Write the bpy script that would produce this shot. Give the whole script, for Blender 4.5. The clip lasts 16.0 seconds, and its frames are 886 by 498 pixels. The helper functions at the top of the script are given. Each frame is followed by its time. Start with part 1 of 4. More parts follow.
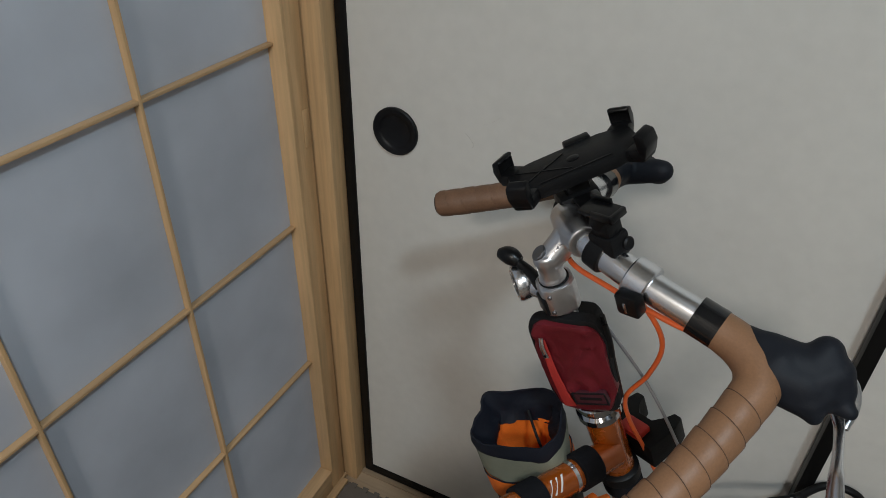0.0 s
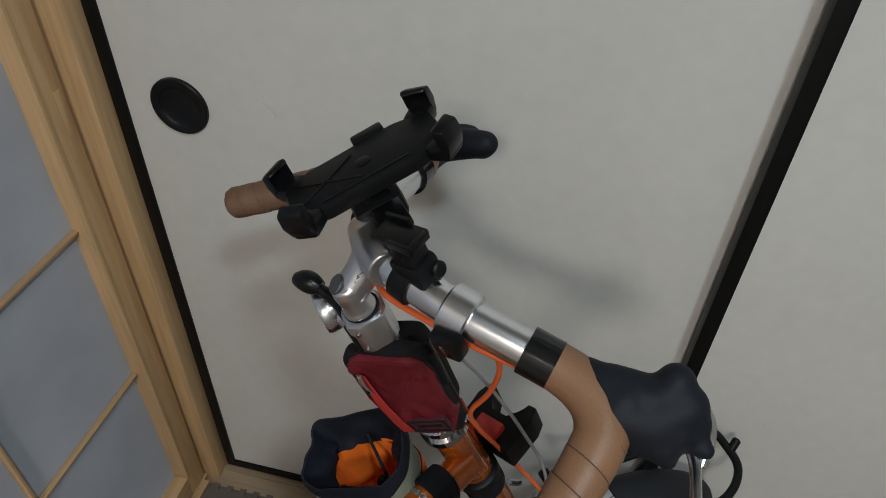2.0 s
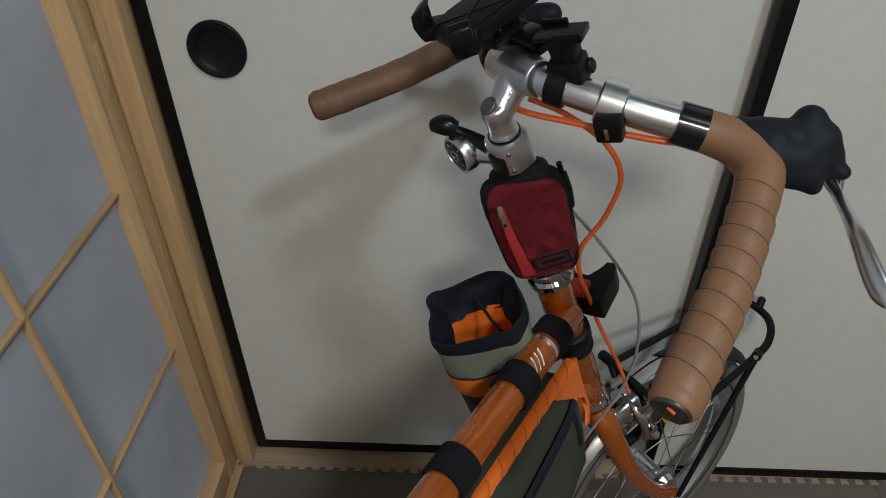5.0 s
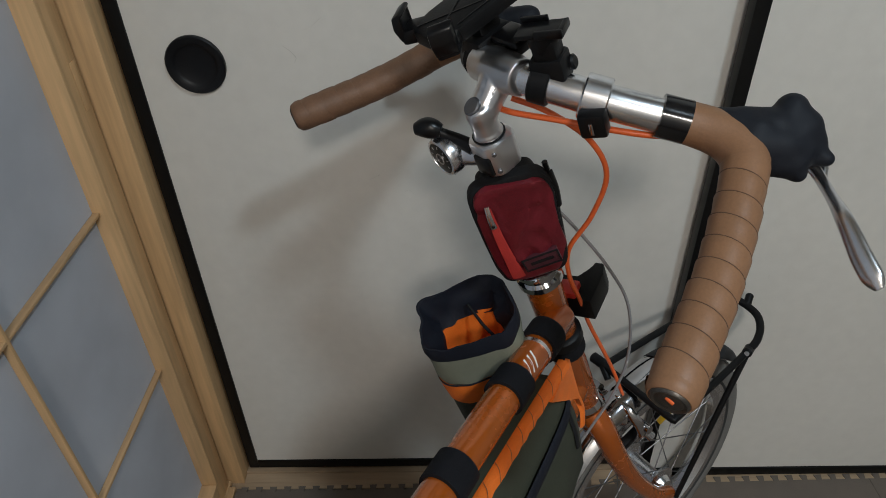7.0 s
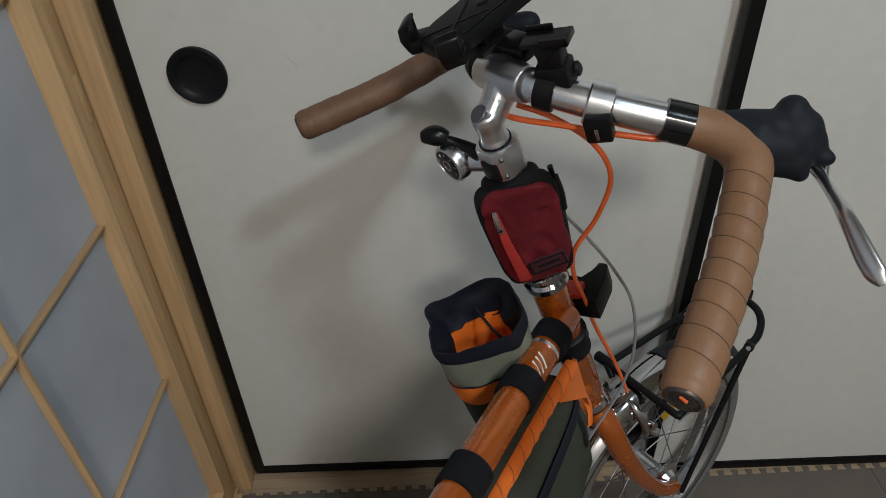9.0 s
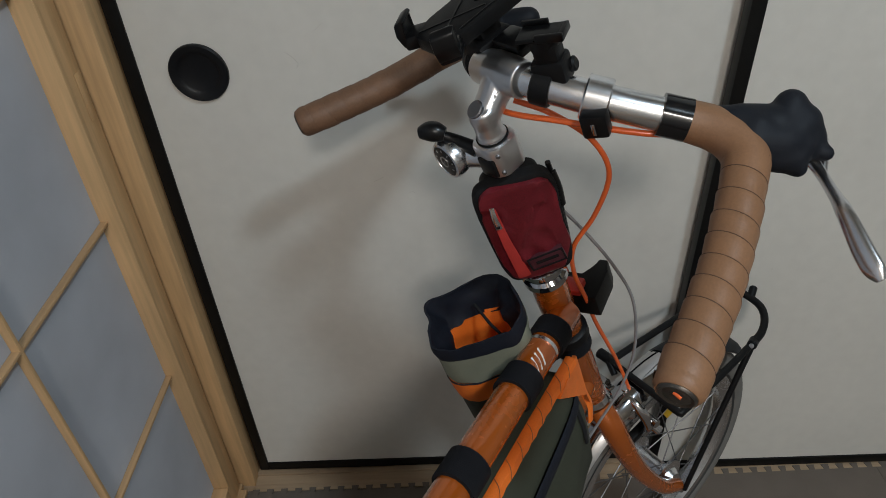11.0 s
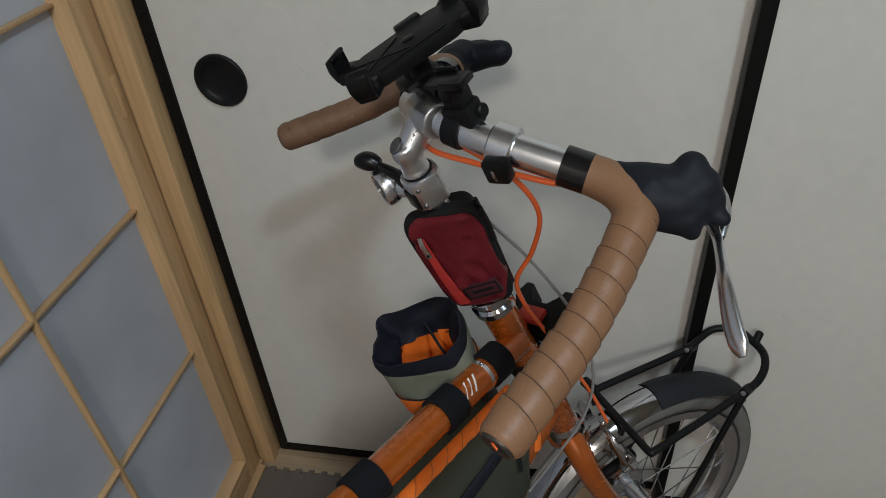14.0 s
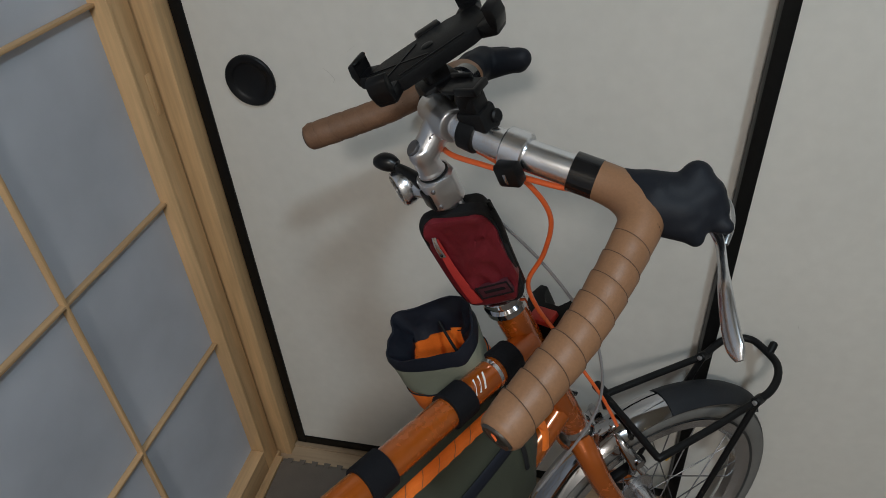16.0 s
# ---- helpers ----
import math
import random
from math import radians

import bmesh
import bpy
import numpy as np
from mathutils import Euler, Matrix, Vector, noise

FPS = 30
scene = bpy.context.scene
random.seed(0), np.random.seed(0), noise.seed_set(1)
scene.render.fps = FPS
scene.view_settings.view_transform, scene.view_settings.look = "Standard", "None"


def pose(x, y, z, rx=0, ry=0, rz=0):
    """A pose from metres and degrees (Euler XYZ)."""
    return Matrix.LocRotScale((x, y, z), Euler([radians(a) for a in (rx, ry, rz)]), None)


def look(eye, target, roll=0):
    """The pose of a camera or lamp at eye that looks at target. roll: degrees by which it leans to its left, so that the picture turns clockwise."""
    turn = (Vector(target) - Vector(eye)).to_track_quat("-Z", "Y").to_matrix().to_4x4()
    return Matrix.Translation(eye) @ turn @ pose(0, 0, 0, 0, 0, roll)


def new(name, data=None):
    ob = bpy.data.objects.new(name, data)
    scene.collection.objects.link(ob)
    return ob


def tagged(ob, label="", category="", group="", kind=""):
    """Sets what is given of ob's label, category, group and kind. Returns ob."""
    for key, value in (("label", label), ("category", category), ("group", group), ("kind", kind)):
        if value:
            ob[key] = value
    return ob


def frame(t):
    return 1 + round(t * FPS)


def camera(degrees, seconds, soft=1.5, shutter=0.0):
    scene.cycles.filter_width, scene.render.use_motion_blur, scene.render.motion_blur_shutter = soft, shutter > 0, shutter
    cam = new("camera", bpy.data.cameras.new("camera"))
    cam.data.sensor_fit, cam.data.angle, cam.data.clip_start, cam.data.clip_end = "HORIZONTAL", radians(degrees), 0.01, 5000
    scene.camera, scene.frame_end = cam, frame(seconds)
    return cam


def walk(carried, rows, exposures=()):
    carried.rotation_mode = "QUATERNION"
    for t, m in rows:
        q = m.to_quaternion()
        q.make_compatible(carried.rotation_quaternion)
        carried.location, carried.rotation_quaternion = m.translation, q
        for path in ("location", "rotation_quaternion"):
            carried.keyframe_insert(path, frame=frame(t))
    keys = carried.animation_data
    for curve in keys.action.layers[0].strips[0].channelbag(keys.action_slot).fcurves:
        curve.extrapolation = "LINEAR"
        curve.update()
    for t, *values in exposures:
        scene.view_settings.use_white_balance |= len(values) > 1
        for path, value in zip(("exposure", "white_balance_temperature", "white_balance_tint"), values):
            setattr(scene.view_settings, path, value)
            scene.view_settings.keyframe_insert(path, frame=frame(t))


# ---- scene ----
cam = camera(66.3, 16.0, 0.7)
PATH = [
    (0, (0.549, -0.793, 1.253), (-0.155, 0.698, 0.122), 1.4),
    (0.5, (0.58, -0.777, 1.248), (-0.05, 0.723, 0.085), 1.6),
    (1, (0.619, -0.742, 1.247), (0.174, 0.755, -0.003), 2.1),
    (1.5, (0.575, -0.67, 1.23), (0.203, 0.835, -0.034), 2.9),
    (2, (0.557, -0.639, 1.246), (0.247, 0.844, -0.06), 2.4),
    (2.5, (0.51, -0.615, 1.234), (0.244, 0.843, -0.108), 1.7),
    (3, (0.447, -0.619, 1.215), (0.237, 0.828, -0.15), 1.7),
    (3.5, (0.431, -0.634, 1.193), (0.232, 0.83, -0.155), 0.9),
    (4, (0.437, -0.706, 1.194), (0.265, 0.782, -0.131), 0.9),
    (4.5, (0.425, -0.807, 1.201), (0.32, 0.752, -0.047), 0.3),
    (4.7, (0.41, -0.796, 1.165), (0.32, 0.766, -0.08), -0.0),
    (7, (0.406, -0.799, 1.149), (0.374, 0.795, -0.058), -1.6),
    (7.5, (0.404, -0.793, 1.149), (0.38, 0.8, -0.059), -1.9),
    (8, (0.406, -0.792, 1.146), (0.392, 0.801, -0.062), -2.2),
    (8.5, (0.407, -0.793, 1.148), (0.394, 0.801, -0.06), -2.3),
    (9, (0.394, -0.803, 1.158), (0.379, 0.791, -0.049), -2.6),
    (11.3, (0.407, -0.804, 1.156), (0.358, 0.787, -0.055), -3.4),
    (11.5, (0.411, -0.806, 1.161), (0.351, 0.786, -0.047), -3.7),
    (12, (0.423, -0.811, 1.161), (0.344, 0.782, -0.046), -3.8),
    (12.5, (0.44, -0.809, 1.173), (0.316, 0.778, -0.038), -4.1),
    (13, (0.541, -0.797, 1.184), (0.286, 0.774, -0.027), -4.5),
    (13.5, (0.544, -0.787, 1.184), (0.238, 0.772, -0.03), -4.6),
    (14, (0.554, -0.795, 1.188), (0.214, 0.759, -0.024), -4.4),
    (14.5, (0.552, -0.804, 1.187), (0.188, 0.747, -0.022), -4.3),
    (15, (0.558, -0.815, 1.194), (0.174, 0.735, -0.01), -4.1),
    (15.5, (0.564, -0.816, 1.198), (0.161, 0.732, -0.003), -4.1),
    (16, (0.568, -0.81, 1.197), (0.155, 0.735, -0.004), -4.2),
]
walk(cam, [(t, look(eye, target, roll)) for t, eye, target, roll in PATH])

# ---------------------------------------------------------------- light
world = bpy.data.worlds.new("room_world")
scene.world = world
world.use_nodes = True
world.node_tree.nodes["Background"].inputs[0].default_value = (0.75, 0.8, 0.9, 1)
world.node_tree.nodes["Background"].inputs[1].default_value = 0.035

# two round ceiling lamps, one cool and one warm
LAMPS = (((1.10, -1.20), 0.20, 22.5, (0.715, 0.885, 1.0)), ((0.62, -2.38), 0.42, 39.0, (1.0, 0.945, 0.885)))
for (lx, ly), size, watts, tint in LAMPS:
    lamp_data = bpy.data.lights.new("ceiling_lamp_light", "AREA")
    lamp_data.shape, lamp_data.size = "DISK", size
    lamp_data.energy, lamp_data.color = watts, tint
    lamp = new("ceiling_lamp_light", lamp_data)
    lamp.matrix_world = pose(lx, ly, 2.31)
scene.view_settings.exposure = -0.40


# ---------------------------------------------------------------- helpers
def V(*p):
    return Vector(p)


def part(name, bm, material, parent=None, label="", m=None, smooth=True, angle=40):
    """Links a bmesh as one mesh object, under parent if one is given."""
    me = bpy.data.meshes.new(name)
    bmesh.ops.recalc_face_normals(bm, faces=bm.faces)
    for f in bm.faces:
        f.smooth = smooth
    if smooth:
        for e in bm.edges:
            if len(e.link_faces) == 2 and e.calc_face_angle(0) > radians(angle):
                e.smooth = False
    bm.to_mesh(me)
    bm.free()
    me.materials.append(material)
    return link(name, me, parent, label, m)


def link(name, me, parent=None, label="", m=None):
    ob = new(name, me)
    m = m or Matrix()
    if parent is not None:
        ob.parent = parent
        ob.matrix_basis = WORLD[parent.name].inverted() @ m
    else:
        ob.matrix_basis = m
    WORLD[ob.name] = m.copy()
    if label:
        ob["label"] = label
    return ob


WORLD = {}


def thing(name, at, label, category, group="", kind=""):
    """An Empty at the base of a thing, to parent its parts."""
    ob = new(name)
    ob.empty_display_size = 0.02
    ob.matrix_basis = Matrix.Translation(at)
    WORLD[ob.name] = ob.matrix_basis.copy()
    return tagged(ob, label, category, group, kind)


def box(bm, x0, x1, y0, y1, z0, z1, bevel=0.0, m=None, seg=2):
    made = bmesh.ops.create_cube(bm, size=1)["verts"]
    bmesh.ops.transform(bm, verts=made, matrix=Matrix.LocRotScale(((x0 + x1) / 2, (y0 + y1) / 2, (z0 + z1) / 2), None, (abs(x1 - x0), abs(y1 - y0), abs(z1 - z0))))
    if bevel > 0:
        edges = list({e for v in made for e in v.link_edges})
        made = list({v for f in bmesh.ops.bevel(bm, geom=edges, offset=bevel, segments=seg, affect="EDGES", profile=0.5)["faces"] for v in f.verts} | {v for v in made if v.is_valid})
    if m is not None:
        bmesh.ops.transform(bm, verts=made, matrix=m)
    return bm


def one_box(*a, **k):
    return box(bmesh.new(), *a, **k)


def smooth_line(pts, step):
    """Points at even steps along a smooth line through pts."""
    p = [Vector(q) for q in pts]
    if len(p) == 2:
        n = max(1, int((p[1] - p[0]).length / step))
        return [p[0].lerp(p[1], k / n) for k in range(n + 1)]
    p = [p[0] * 2 - p[1]] + p + [p[-1] * 2 - p[-2]]
    out = []
    for k in range(1, len(p) - 2):
        n = max(1, int((p[k + 1] - p[k]).length / step))
        for j in range(n):
            t = j / n
            out.append(0.5 * (2 * p[k] + (p[k + 1] - p[k - 1]) * t + (2 * p[k - 1] - 5 * p[k] + 4 * p[k + 1] - p[k + 2]) * t * t + (3 * p[k] - p[k - 1] - 3 * p[k + 1] + p[k + 2]) * t ** 3))
    return out + [p[-2]]


def sweep(bm, pts, rad, n=16, step=0.006, caps=True, flat=1.0, up=None, closed=False):
    """A tube along a smooth line. rad: radius, or a function of (share of length, angle, metres)."""
    line = smooth_line(pts, step)
    if closed:
        line = line[:-1]
    total = sum((b - a).length for a, b in zip(line, line[1:])) or 1
    side, rings, s = None, [], 0.0
    for k, c in enumerate(line):
        ahead = (line[(k + 1) % len(line)] - line[k - 1]) if closed else (line[min(k + 1, len(line) - 1)] - line[max(k - 1, 0)])
        ahead.normalize()
        if up is not None:
            side = ahead.cross(Vector(up)).normalized()
        elif side is None:
            side = ahead.orthogonal().normalized()
        else:
            side = (side - ahead * side.dot(ahead)).normalized()
        over = side.cross(ahead)
        if k:
            s += (c - line[k - 1]).length
        ring = []
        for j in range(n):
            th = 2 * math.pi * j / n
            r = rad(s / total, th, s) if callable(rad) else rad
            ring.append(bm.verts.new(c + side * math.cos(th) * r + over * math.sin(th) * r * flat))
        rings.append(ring)
    count = len(rings)
    for k in range(count if closed else count - 1):
        a, b = rings[k], rings[(k + 1) % count]
        for j in range(n):
            bm.faces.new((a[j], a[(j + 1) % n], b[(j + 1) % n], b[j]))
    if caps and not closed:
        bm.faces.new(rings[0][::-1])
        bm.faces.new(rings[-1])
    return bm


def tube(pts, rad, **k):
    return sweep(bmesh.new(), pts, rad, **k)


def lathe(bm, profile, n=32, m=None, closed=False):
    """Turns (radius, height) pairs round z."""
    rings = []
    for r, z in profile:
        rings.append([bm.verts.new((r * math.cos(2 * math.pi * j / n), r * math.sin(2 * math.pi * j / n), z)) for j in range(n)])
    pairs = list(zip(rings, rings[1:])) + ([(rings[-1], rings[0])] if closed else [])
    for a, b in pairs:
        for j in range(n):
            bm.faces.new((a[j], a[(j + 1) % n], b[(j + 1) % n], b[j]))
    if not closed:
        bm.faces.new(rings[0][::-1])
        bm.faces.new(rings[-1])
    if m is not None:
        bmesh.ops.transform(bm, verts=[v for r in rings for v in r], matrix=m)
    return bm


def axis_to(p, q):
    """A pose at p whose z points to q."""
    p, q = Vector(p), Vector(q)
    return Matrix.Translation(p) @ (q - p).to_track_quat("Z", "Y").to_matrix().to_4x4()


def rod(bm, p, q, r, r2=None, n=16, chamfer=0.0):
    p, q = Vector(p), Vector(q)
    h, r2 = (q - p).length, r if r2 is None else r2
    c = chamfer
    prof = [(r - c, 0), (r, c), (r2, h - c), (r2 - c, h)] if c else [(r, 0), (r2, h)]
    return lathe(bm, prof, n, axis_to(p, q))


def prism(bm, outline, z0, z1, m=None, bevel=0.0):
    """An upright prism over a flat outline of (x, y)."""
    low = [bm.verts.new((x, y, z0)) for x, y in outline]
    top = [bm.verts.new((x, y, z1)) for x, y in outline]
    n = len(low)
    faces = [bm.faces.new(low[::-1]), bm.faces.new(top)] + [bm.faces.new((low[j], low[(j + 1) % n], top[(j + 1) % n], top[j])) for j in range(n)]
    made = low + top
    if bevel:
        res = bmesh.ops.bevel(bm, geom=list({e for f in faces for e in f.edges}), offset=bevel, segments=2, affect="EDGES", profile=0.5)
        made = list({v for f in res["faces"] for v in f.verts} | {v for v in made if v.is_valid})
    if m is not None:
        bmesh.ops.transform(bm, verts=made, matrix=m)
    return bm


# ---------------------------------------------------------------- materials
def material(name, base, rough=0.5, metal=0.0, vary=0.12, scale=8.0, fine=120.0, bump=0.1, bump_scale=None, stretch=(1, 1, 1), coat=0.0, sheen=0.0, dark=None, spec=0.5, coat_rough=0.12):
    """A surface with slow patches of tone, fine grain, and a little relief."""
    mt = bpy.data.materials.new(name)
    mt.use_nodes = True
    nt = mt.node_tree
    bs = nt.nodes["Principled BSDF"]
    tc = nt.nodes.new("ShaderNodeTexCoord")
    mp = nt.nodes.new("ShaderNodeMapping")
    mp.inputs["Scale"].default_value = stretch
    nt.links.new(tc.outputs["Object"], mp.inputs[0])
    def noise_tex(sc, detail):
        nz = nt.nodes.new("ShaderNodeTexNoise")
        nz.inputs["Scale"].default_value, nz.inputs["Detail"].default_value = sc, detail
        nt.links.new(mp.outputs[0], nz.inputs["Vector"])
        return nz
    big, small = noise_tex(scale, 3), noise_tex(fine, 4)
    add = nt.nodes.new("ShaderNodeMath")
    add.operation = "MULTIPLY_ADD"
    add.inputs[1].default_value, add.inputs[2].default_value = 0.5, 0.0
    nt.links.new(small.outputs[0], add.inputs[0])
    tot = nt.nodes.new("ShaderNodeMath")
    tot.operation = "MULTIPLY_ADD"
    tot.inputs[1].default_value = 0.5
    nt.links.new(big.outputs[0], tot.inputs[0])
    nt.links.new(add.outputs[0], tot.inputs[2])
    ramp = nt.nodes.new("ShaderNodeValToRGB")
    lo = dark or tuple(c * (1 - vary) for c in base)
    hi = tuple(min(1, c * (1 + vary * 0.6)) for c in base)
    ramp.color_ramp.elements[0].position, ramp.color_ramp.elements[1].position = 0.3, 0.7
    ramp.color_ramp.elements[0].color, ramp.color_ramp.elements[1].color = (*lo, 1), (*hi, 1)
    nt.links.new(tot.outputs[0], ramp.inputs[0])
    nt.links.new(ramp.outputs[0], bs.inputs["Base Color"])
    bs.inputs["Metallic"].default_value = metal
    rr = nt.nodes.new("ShaderNodeMapRange")
    rr.inputs["To Min"].default_value, rr.inputs["To Max"].default_value = max(0.02, rough - 0.08), min(1, rough + 0.08)
    nt.links.new(tot.outputs[0], rr.inputs[0])
    nt.links.new(rr.outputs[0], bs.inputs["Roughness"])
    bs.inputs["Coat Weight"].default_value = coat
    bs.inputs["Coat Roughness"].default_value = coat_rough
    bs.inputs["Sheen Weight"].default_value = sheen
    bs.inputs["Specular IOR Level"].default_value = spec
    if bump:
        bp = nt.nodes.new("ShaderNodeBump")
        bp.inputs["Strength"].default_value, bp.inputs["Distance"].default_value = bump, 0.001
        src = noise_tex(bump_scale, 3) if bump_scale else small
        nt.links.new(src.outputs[0], bp.inputs["Height"])
        nt.links.new(bp.outputs[0], bs.inputs["Normal"])
    return mt


def wood_material(name, base, stretch, scale=1.0):
    """Straight pale grain along one axis."""
    return material(name, base, rough=0.5, vary=0.30, scale=3.5 * scale, fine=22.0 * scale, bump=0.12, stretch=stretch)


def paper_material(name, base, scale, vary=0.05, rough=0.85, spec=0.2, fine=45.0):
    mt = material(name, base, rough=rough, vary=vary, scale=scale, fine=fine, bump=0.07, bump_scale=70.0, spec=spec)
    return mt


M = {}
M["fusuma"] = paper_material("fusuma_paper", (0.64, 0.62, 0.575), 3.0, 0.06, 0.50, 0.5)
# soft shadow clouds on the panes are painted as broad tone noise
M["shoji"] = paper_material("shoji_paper_cloud_shade", (0.53, 0.56, 0.625), 1.7, 0.28, fine=5.0)
M["lacquer"] = material("black_lacquer", (0.004, 0.004, 0.004), rough=0.45, vary=0.3, bump=0.02, spec=0.25)
M["pull"] = material("black_pull", (0.006, 0.0065, 0.008), rough=0.45, vary=0.2, bump=0.04, fine=300, spec=0.25)
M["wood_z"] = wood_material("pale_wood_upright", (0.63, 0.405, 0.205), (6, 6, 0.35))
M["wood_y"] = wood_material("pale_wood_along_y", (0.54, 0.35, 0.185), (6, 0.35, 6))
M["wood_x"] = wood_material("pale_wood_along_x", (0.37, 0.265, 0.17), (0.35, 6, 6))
M["plaster"] = material("wall_plaster", (0.42, 0.41, 0.385), rough=0.9, vary=0.06, scale=4, bump=0.2, fine=180)
M["ceiling"] = material("ceiling_boards", (0.42, 0.37, 0.29), rough=0.7, vary=0.12, scale=4, bump=0.1, stretch=(6, 0.4, 1))
M["mat"] = material("foam_mat", (0.132, 0.108, 0.089), rough=0.85, vary=0.18, scale=25, fine=500, bump=0.6, bump_scale=350)
M["orange_paint"] = material("copper_orange_paint", (0.43, 0.095, 0.007), rough=0.26, metal=0.4, vary=0.05, scale=18, fine=120, bump=0, coat=1.0, coat_rough=0.05)
M["alloy"] = material("polished_alloy", (0.74, 0.75, 0.78), rough=0.24, metal=1.0, vary=0.03, scale=14, fine=50, bump=0)
M["alloy_satin"] = material("satin_alloy", (0.66, 0.66, 0.68), rough=0.32, metal=1.0, vary=0.08, scale=14, fine=50, bump=0)
M["lever"] = material("satin_lever_alloy", (0.72, 0.72, 0.74), rough=0.26, metal=1.0, vary=0.05, scale=14, fine=80, bump=0)
M["chrome"] = material("chrome", (0.52, 0.52, 0.54), rough=0.1, metal=1.0, vary=0.06, scale=14, fine=50, bump=0)
M["plug"] = material("dark_bar_plug", (0.10, 0.09, 0.08), rough=0.4, metal=0.8, vary=0.3, scale=200, fine=500, bump=0.2)
M["spoke"] = material("dull_steel", (0.22, 0.22, 0.23), rough=0.45, metal=1.0, vary=0.1, scale=20, fine=60, bump=0)
M["tape_brown"] = material("brown_bar_tape", (0.242, 0.121, 0.060), rough=0.5, vary=0.16, scale=30, fine=600, bump=0.12, bump_scale=900)
# darker brown, for the left bar's tape and the quilt stitches
M["tape_dark_brown"] = material("dark_brown_bar_tape", (0.165, 0.085, 0.047), rough=0.55, vary=0.25, scale=60, fine=500, bump=0.2, bump_scale=300)
# shadow lines at the tape overlaps, put into a dark strip's colour
M["tape_edge_shade"] = material("tape_edge_shadow_line", (0.085, 0.042, 0.024), rough=0.8, vary=0.2, bump=0)
M["hood"] = material("black_hood_rubber", (0.0085, 0.010, 0.0145), rough=0.6, vary=0.15, scale=30, fine=500, bump=0.12, bump_scale=900, spec=0.22)
M["plastic"] = material("black_plastic", (0.0045, 0.0045, 0.005), rough=0.30, vary=0.25, scale=40, fine=600, bump=0.05, spec=0.3)
M["plastic_matt"] = material("matt_black_plastic", (0.006, 0.006, 0.0065), rough=0.45, vary=0.25, scale=40, fine=700, bump=0.15, spec=0.2)
M["gloss_tape"] = material("black_vinyl_tape", (0.007, 0.007, 0.008), rough=0.14, vary=0.2, scale=60, fine=300, bump=0.05)
M["fender_tape"] = material("black_cloth_tape", (0.013, 0.015, 0.019), rough=0.6, vary=0.2, scale=40, fine=700, bump=0.15, spec=0.3)
M["cable_orange"] = material("orange_cable_housing", (0.85, 0.145, 0.03), rough=0.35, vary=0.06, scale=40, bump=0.02, coat=0.3)
M["cable_grey"] = material("grey_cable_housing", (0.32, 0.32, 0.335), rough=0.35, metal=0.3, vary=0.08, scale=40, bump=0.02)
# shading of the creases is partly put into the burgundy as darker patches
M["red_cloth"] = material("burgundy_nylon", (0.130, 0.010, 0.016), rough=0.37, vary=0.45, scale=28, fine=900, bump=1.0, bump_scale=42, spec=0.35)
M["red_dark"] = material("dark_burgundy_patch", (0.060, 0.007, 0.014), rough=0.6, vary=0.3, scale=60, fine=900, bump=0.2)
M["red_zip"] = material("bright_red_nylon", (0.42, 0.03, 0.025), rough=0.55, vary=0.2, scale=60, fine=900, bump=0.2)
M["black_cloth"] = material("black_nylon", (0.007, 0.007, 0.008), rough=0.75, vary=0.3, scale=60, fine=900, bump=0.3, bump_scale=500, spec=0.25)
M["olive_light"] = material("light_olive_canvas", (0.185, 0.195, 0.145), rough=0.75, vary=0.18, scale=40, fine=1200, bump=0.3, bump_scale=1200)
M["olive"] = material("dark_olive_canvas", (0.033, 0.037, 0.023), rough=0.75, vary=0.2, scale=30, fine=1200, bump=0.35, bump_scale=1100)
M["navy"] = material("navy_lining", (0.006, 0.008, 0.015), rough=0.65, vary=0.3, scale=45, fine=700, bump=0.35, bump_scale=90, spec=0.3)
M["orange_cloth"] = material("orange_nylon", (0.80, 0.165, 0.015), rough=0.6, vary=0.18, scale=50, fine=900, bump=0.35, bump_scale=80)
M["velcro"] = material("black_hook_strap", (0.007, 0.0075, 0.010), rough=0.9, vary=0.3, scale=80, fine=900, bump=0.5, bump_scale=900, spec=0.2)
M["tyre"] = material("grey_tyre_rubber", (0.145, 0.14, 0.13), rough=0.75, vary=0.15, scale=40, fine=500, bump=0.2)
M["tread"] = material("tyre_tread", (0.03, 0.03, 0.03), rough=0.75, vary=0.2, scale=40, fine=500, bump=0.3)
M["white_mark"] = material("white_print", (0.75, 0.75, 0.72), rough=0.5, vary=0.05, bump=0)
M["red_plastic"] = material("red_plastic", (0.45, 0.03, 0.02), rough=0.4, vary=0.1, bump=0.02)
M["lamp_glass"] = material("lamp_cover", (0.8, 0.8, 0.8), rough=0.4, vary=0.02, bump=0)
M["yellow"] = material("yellow_reflector", (0.65, 0.42, 0.03), rough=0.3, vary=0.1, bump=0)
M["grime"] = material("scuff_mark", (0.56, 0.53, 0.49), rough=0.9, vary=0.3, scale=60, bump=0)

# ---------------------------------------------------------------- the room
# floor level 0; fusuma faces y = 0, shoji faces x = -0.035
FX0, FX1, FZ0, FZ1 = 0.0, 0.775, 0.014, 1.76
ROOM_X1, ROOM_Y0, ROOM_Z1 = 2.65, -2.75, 2.40

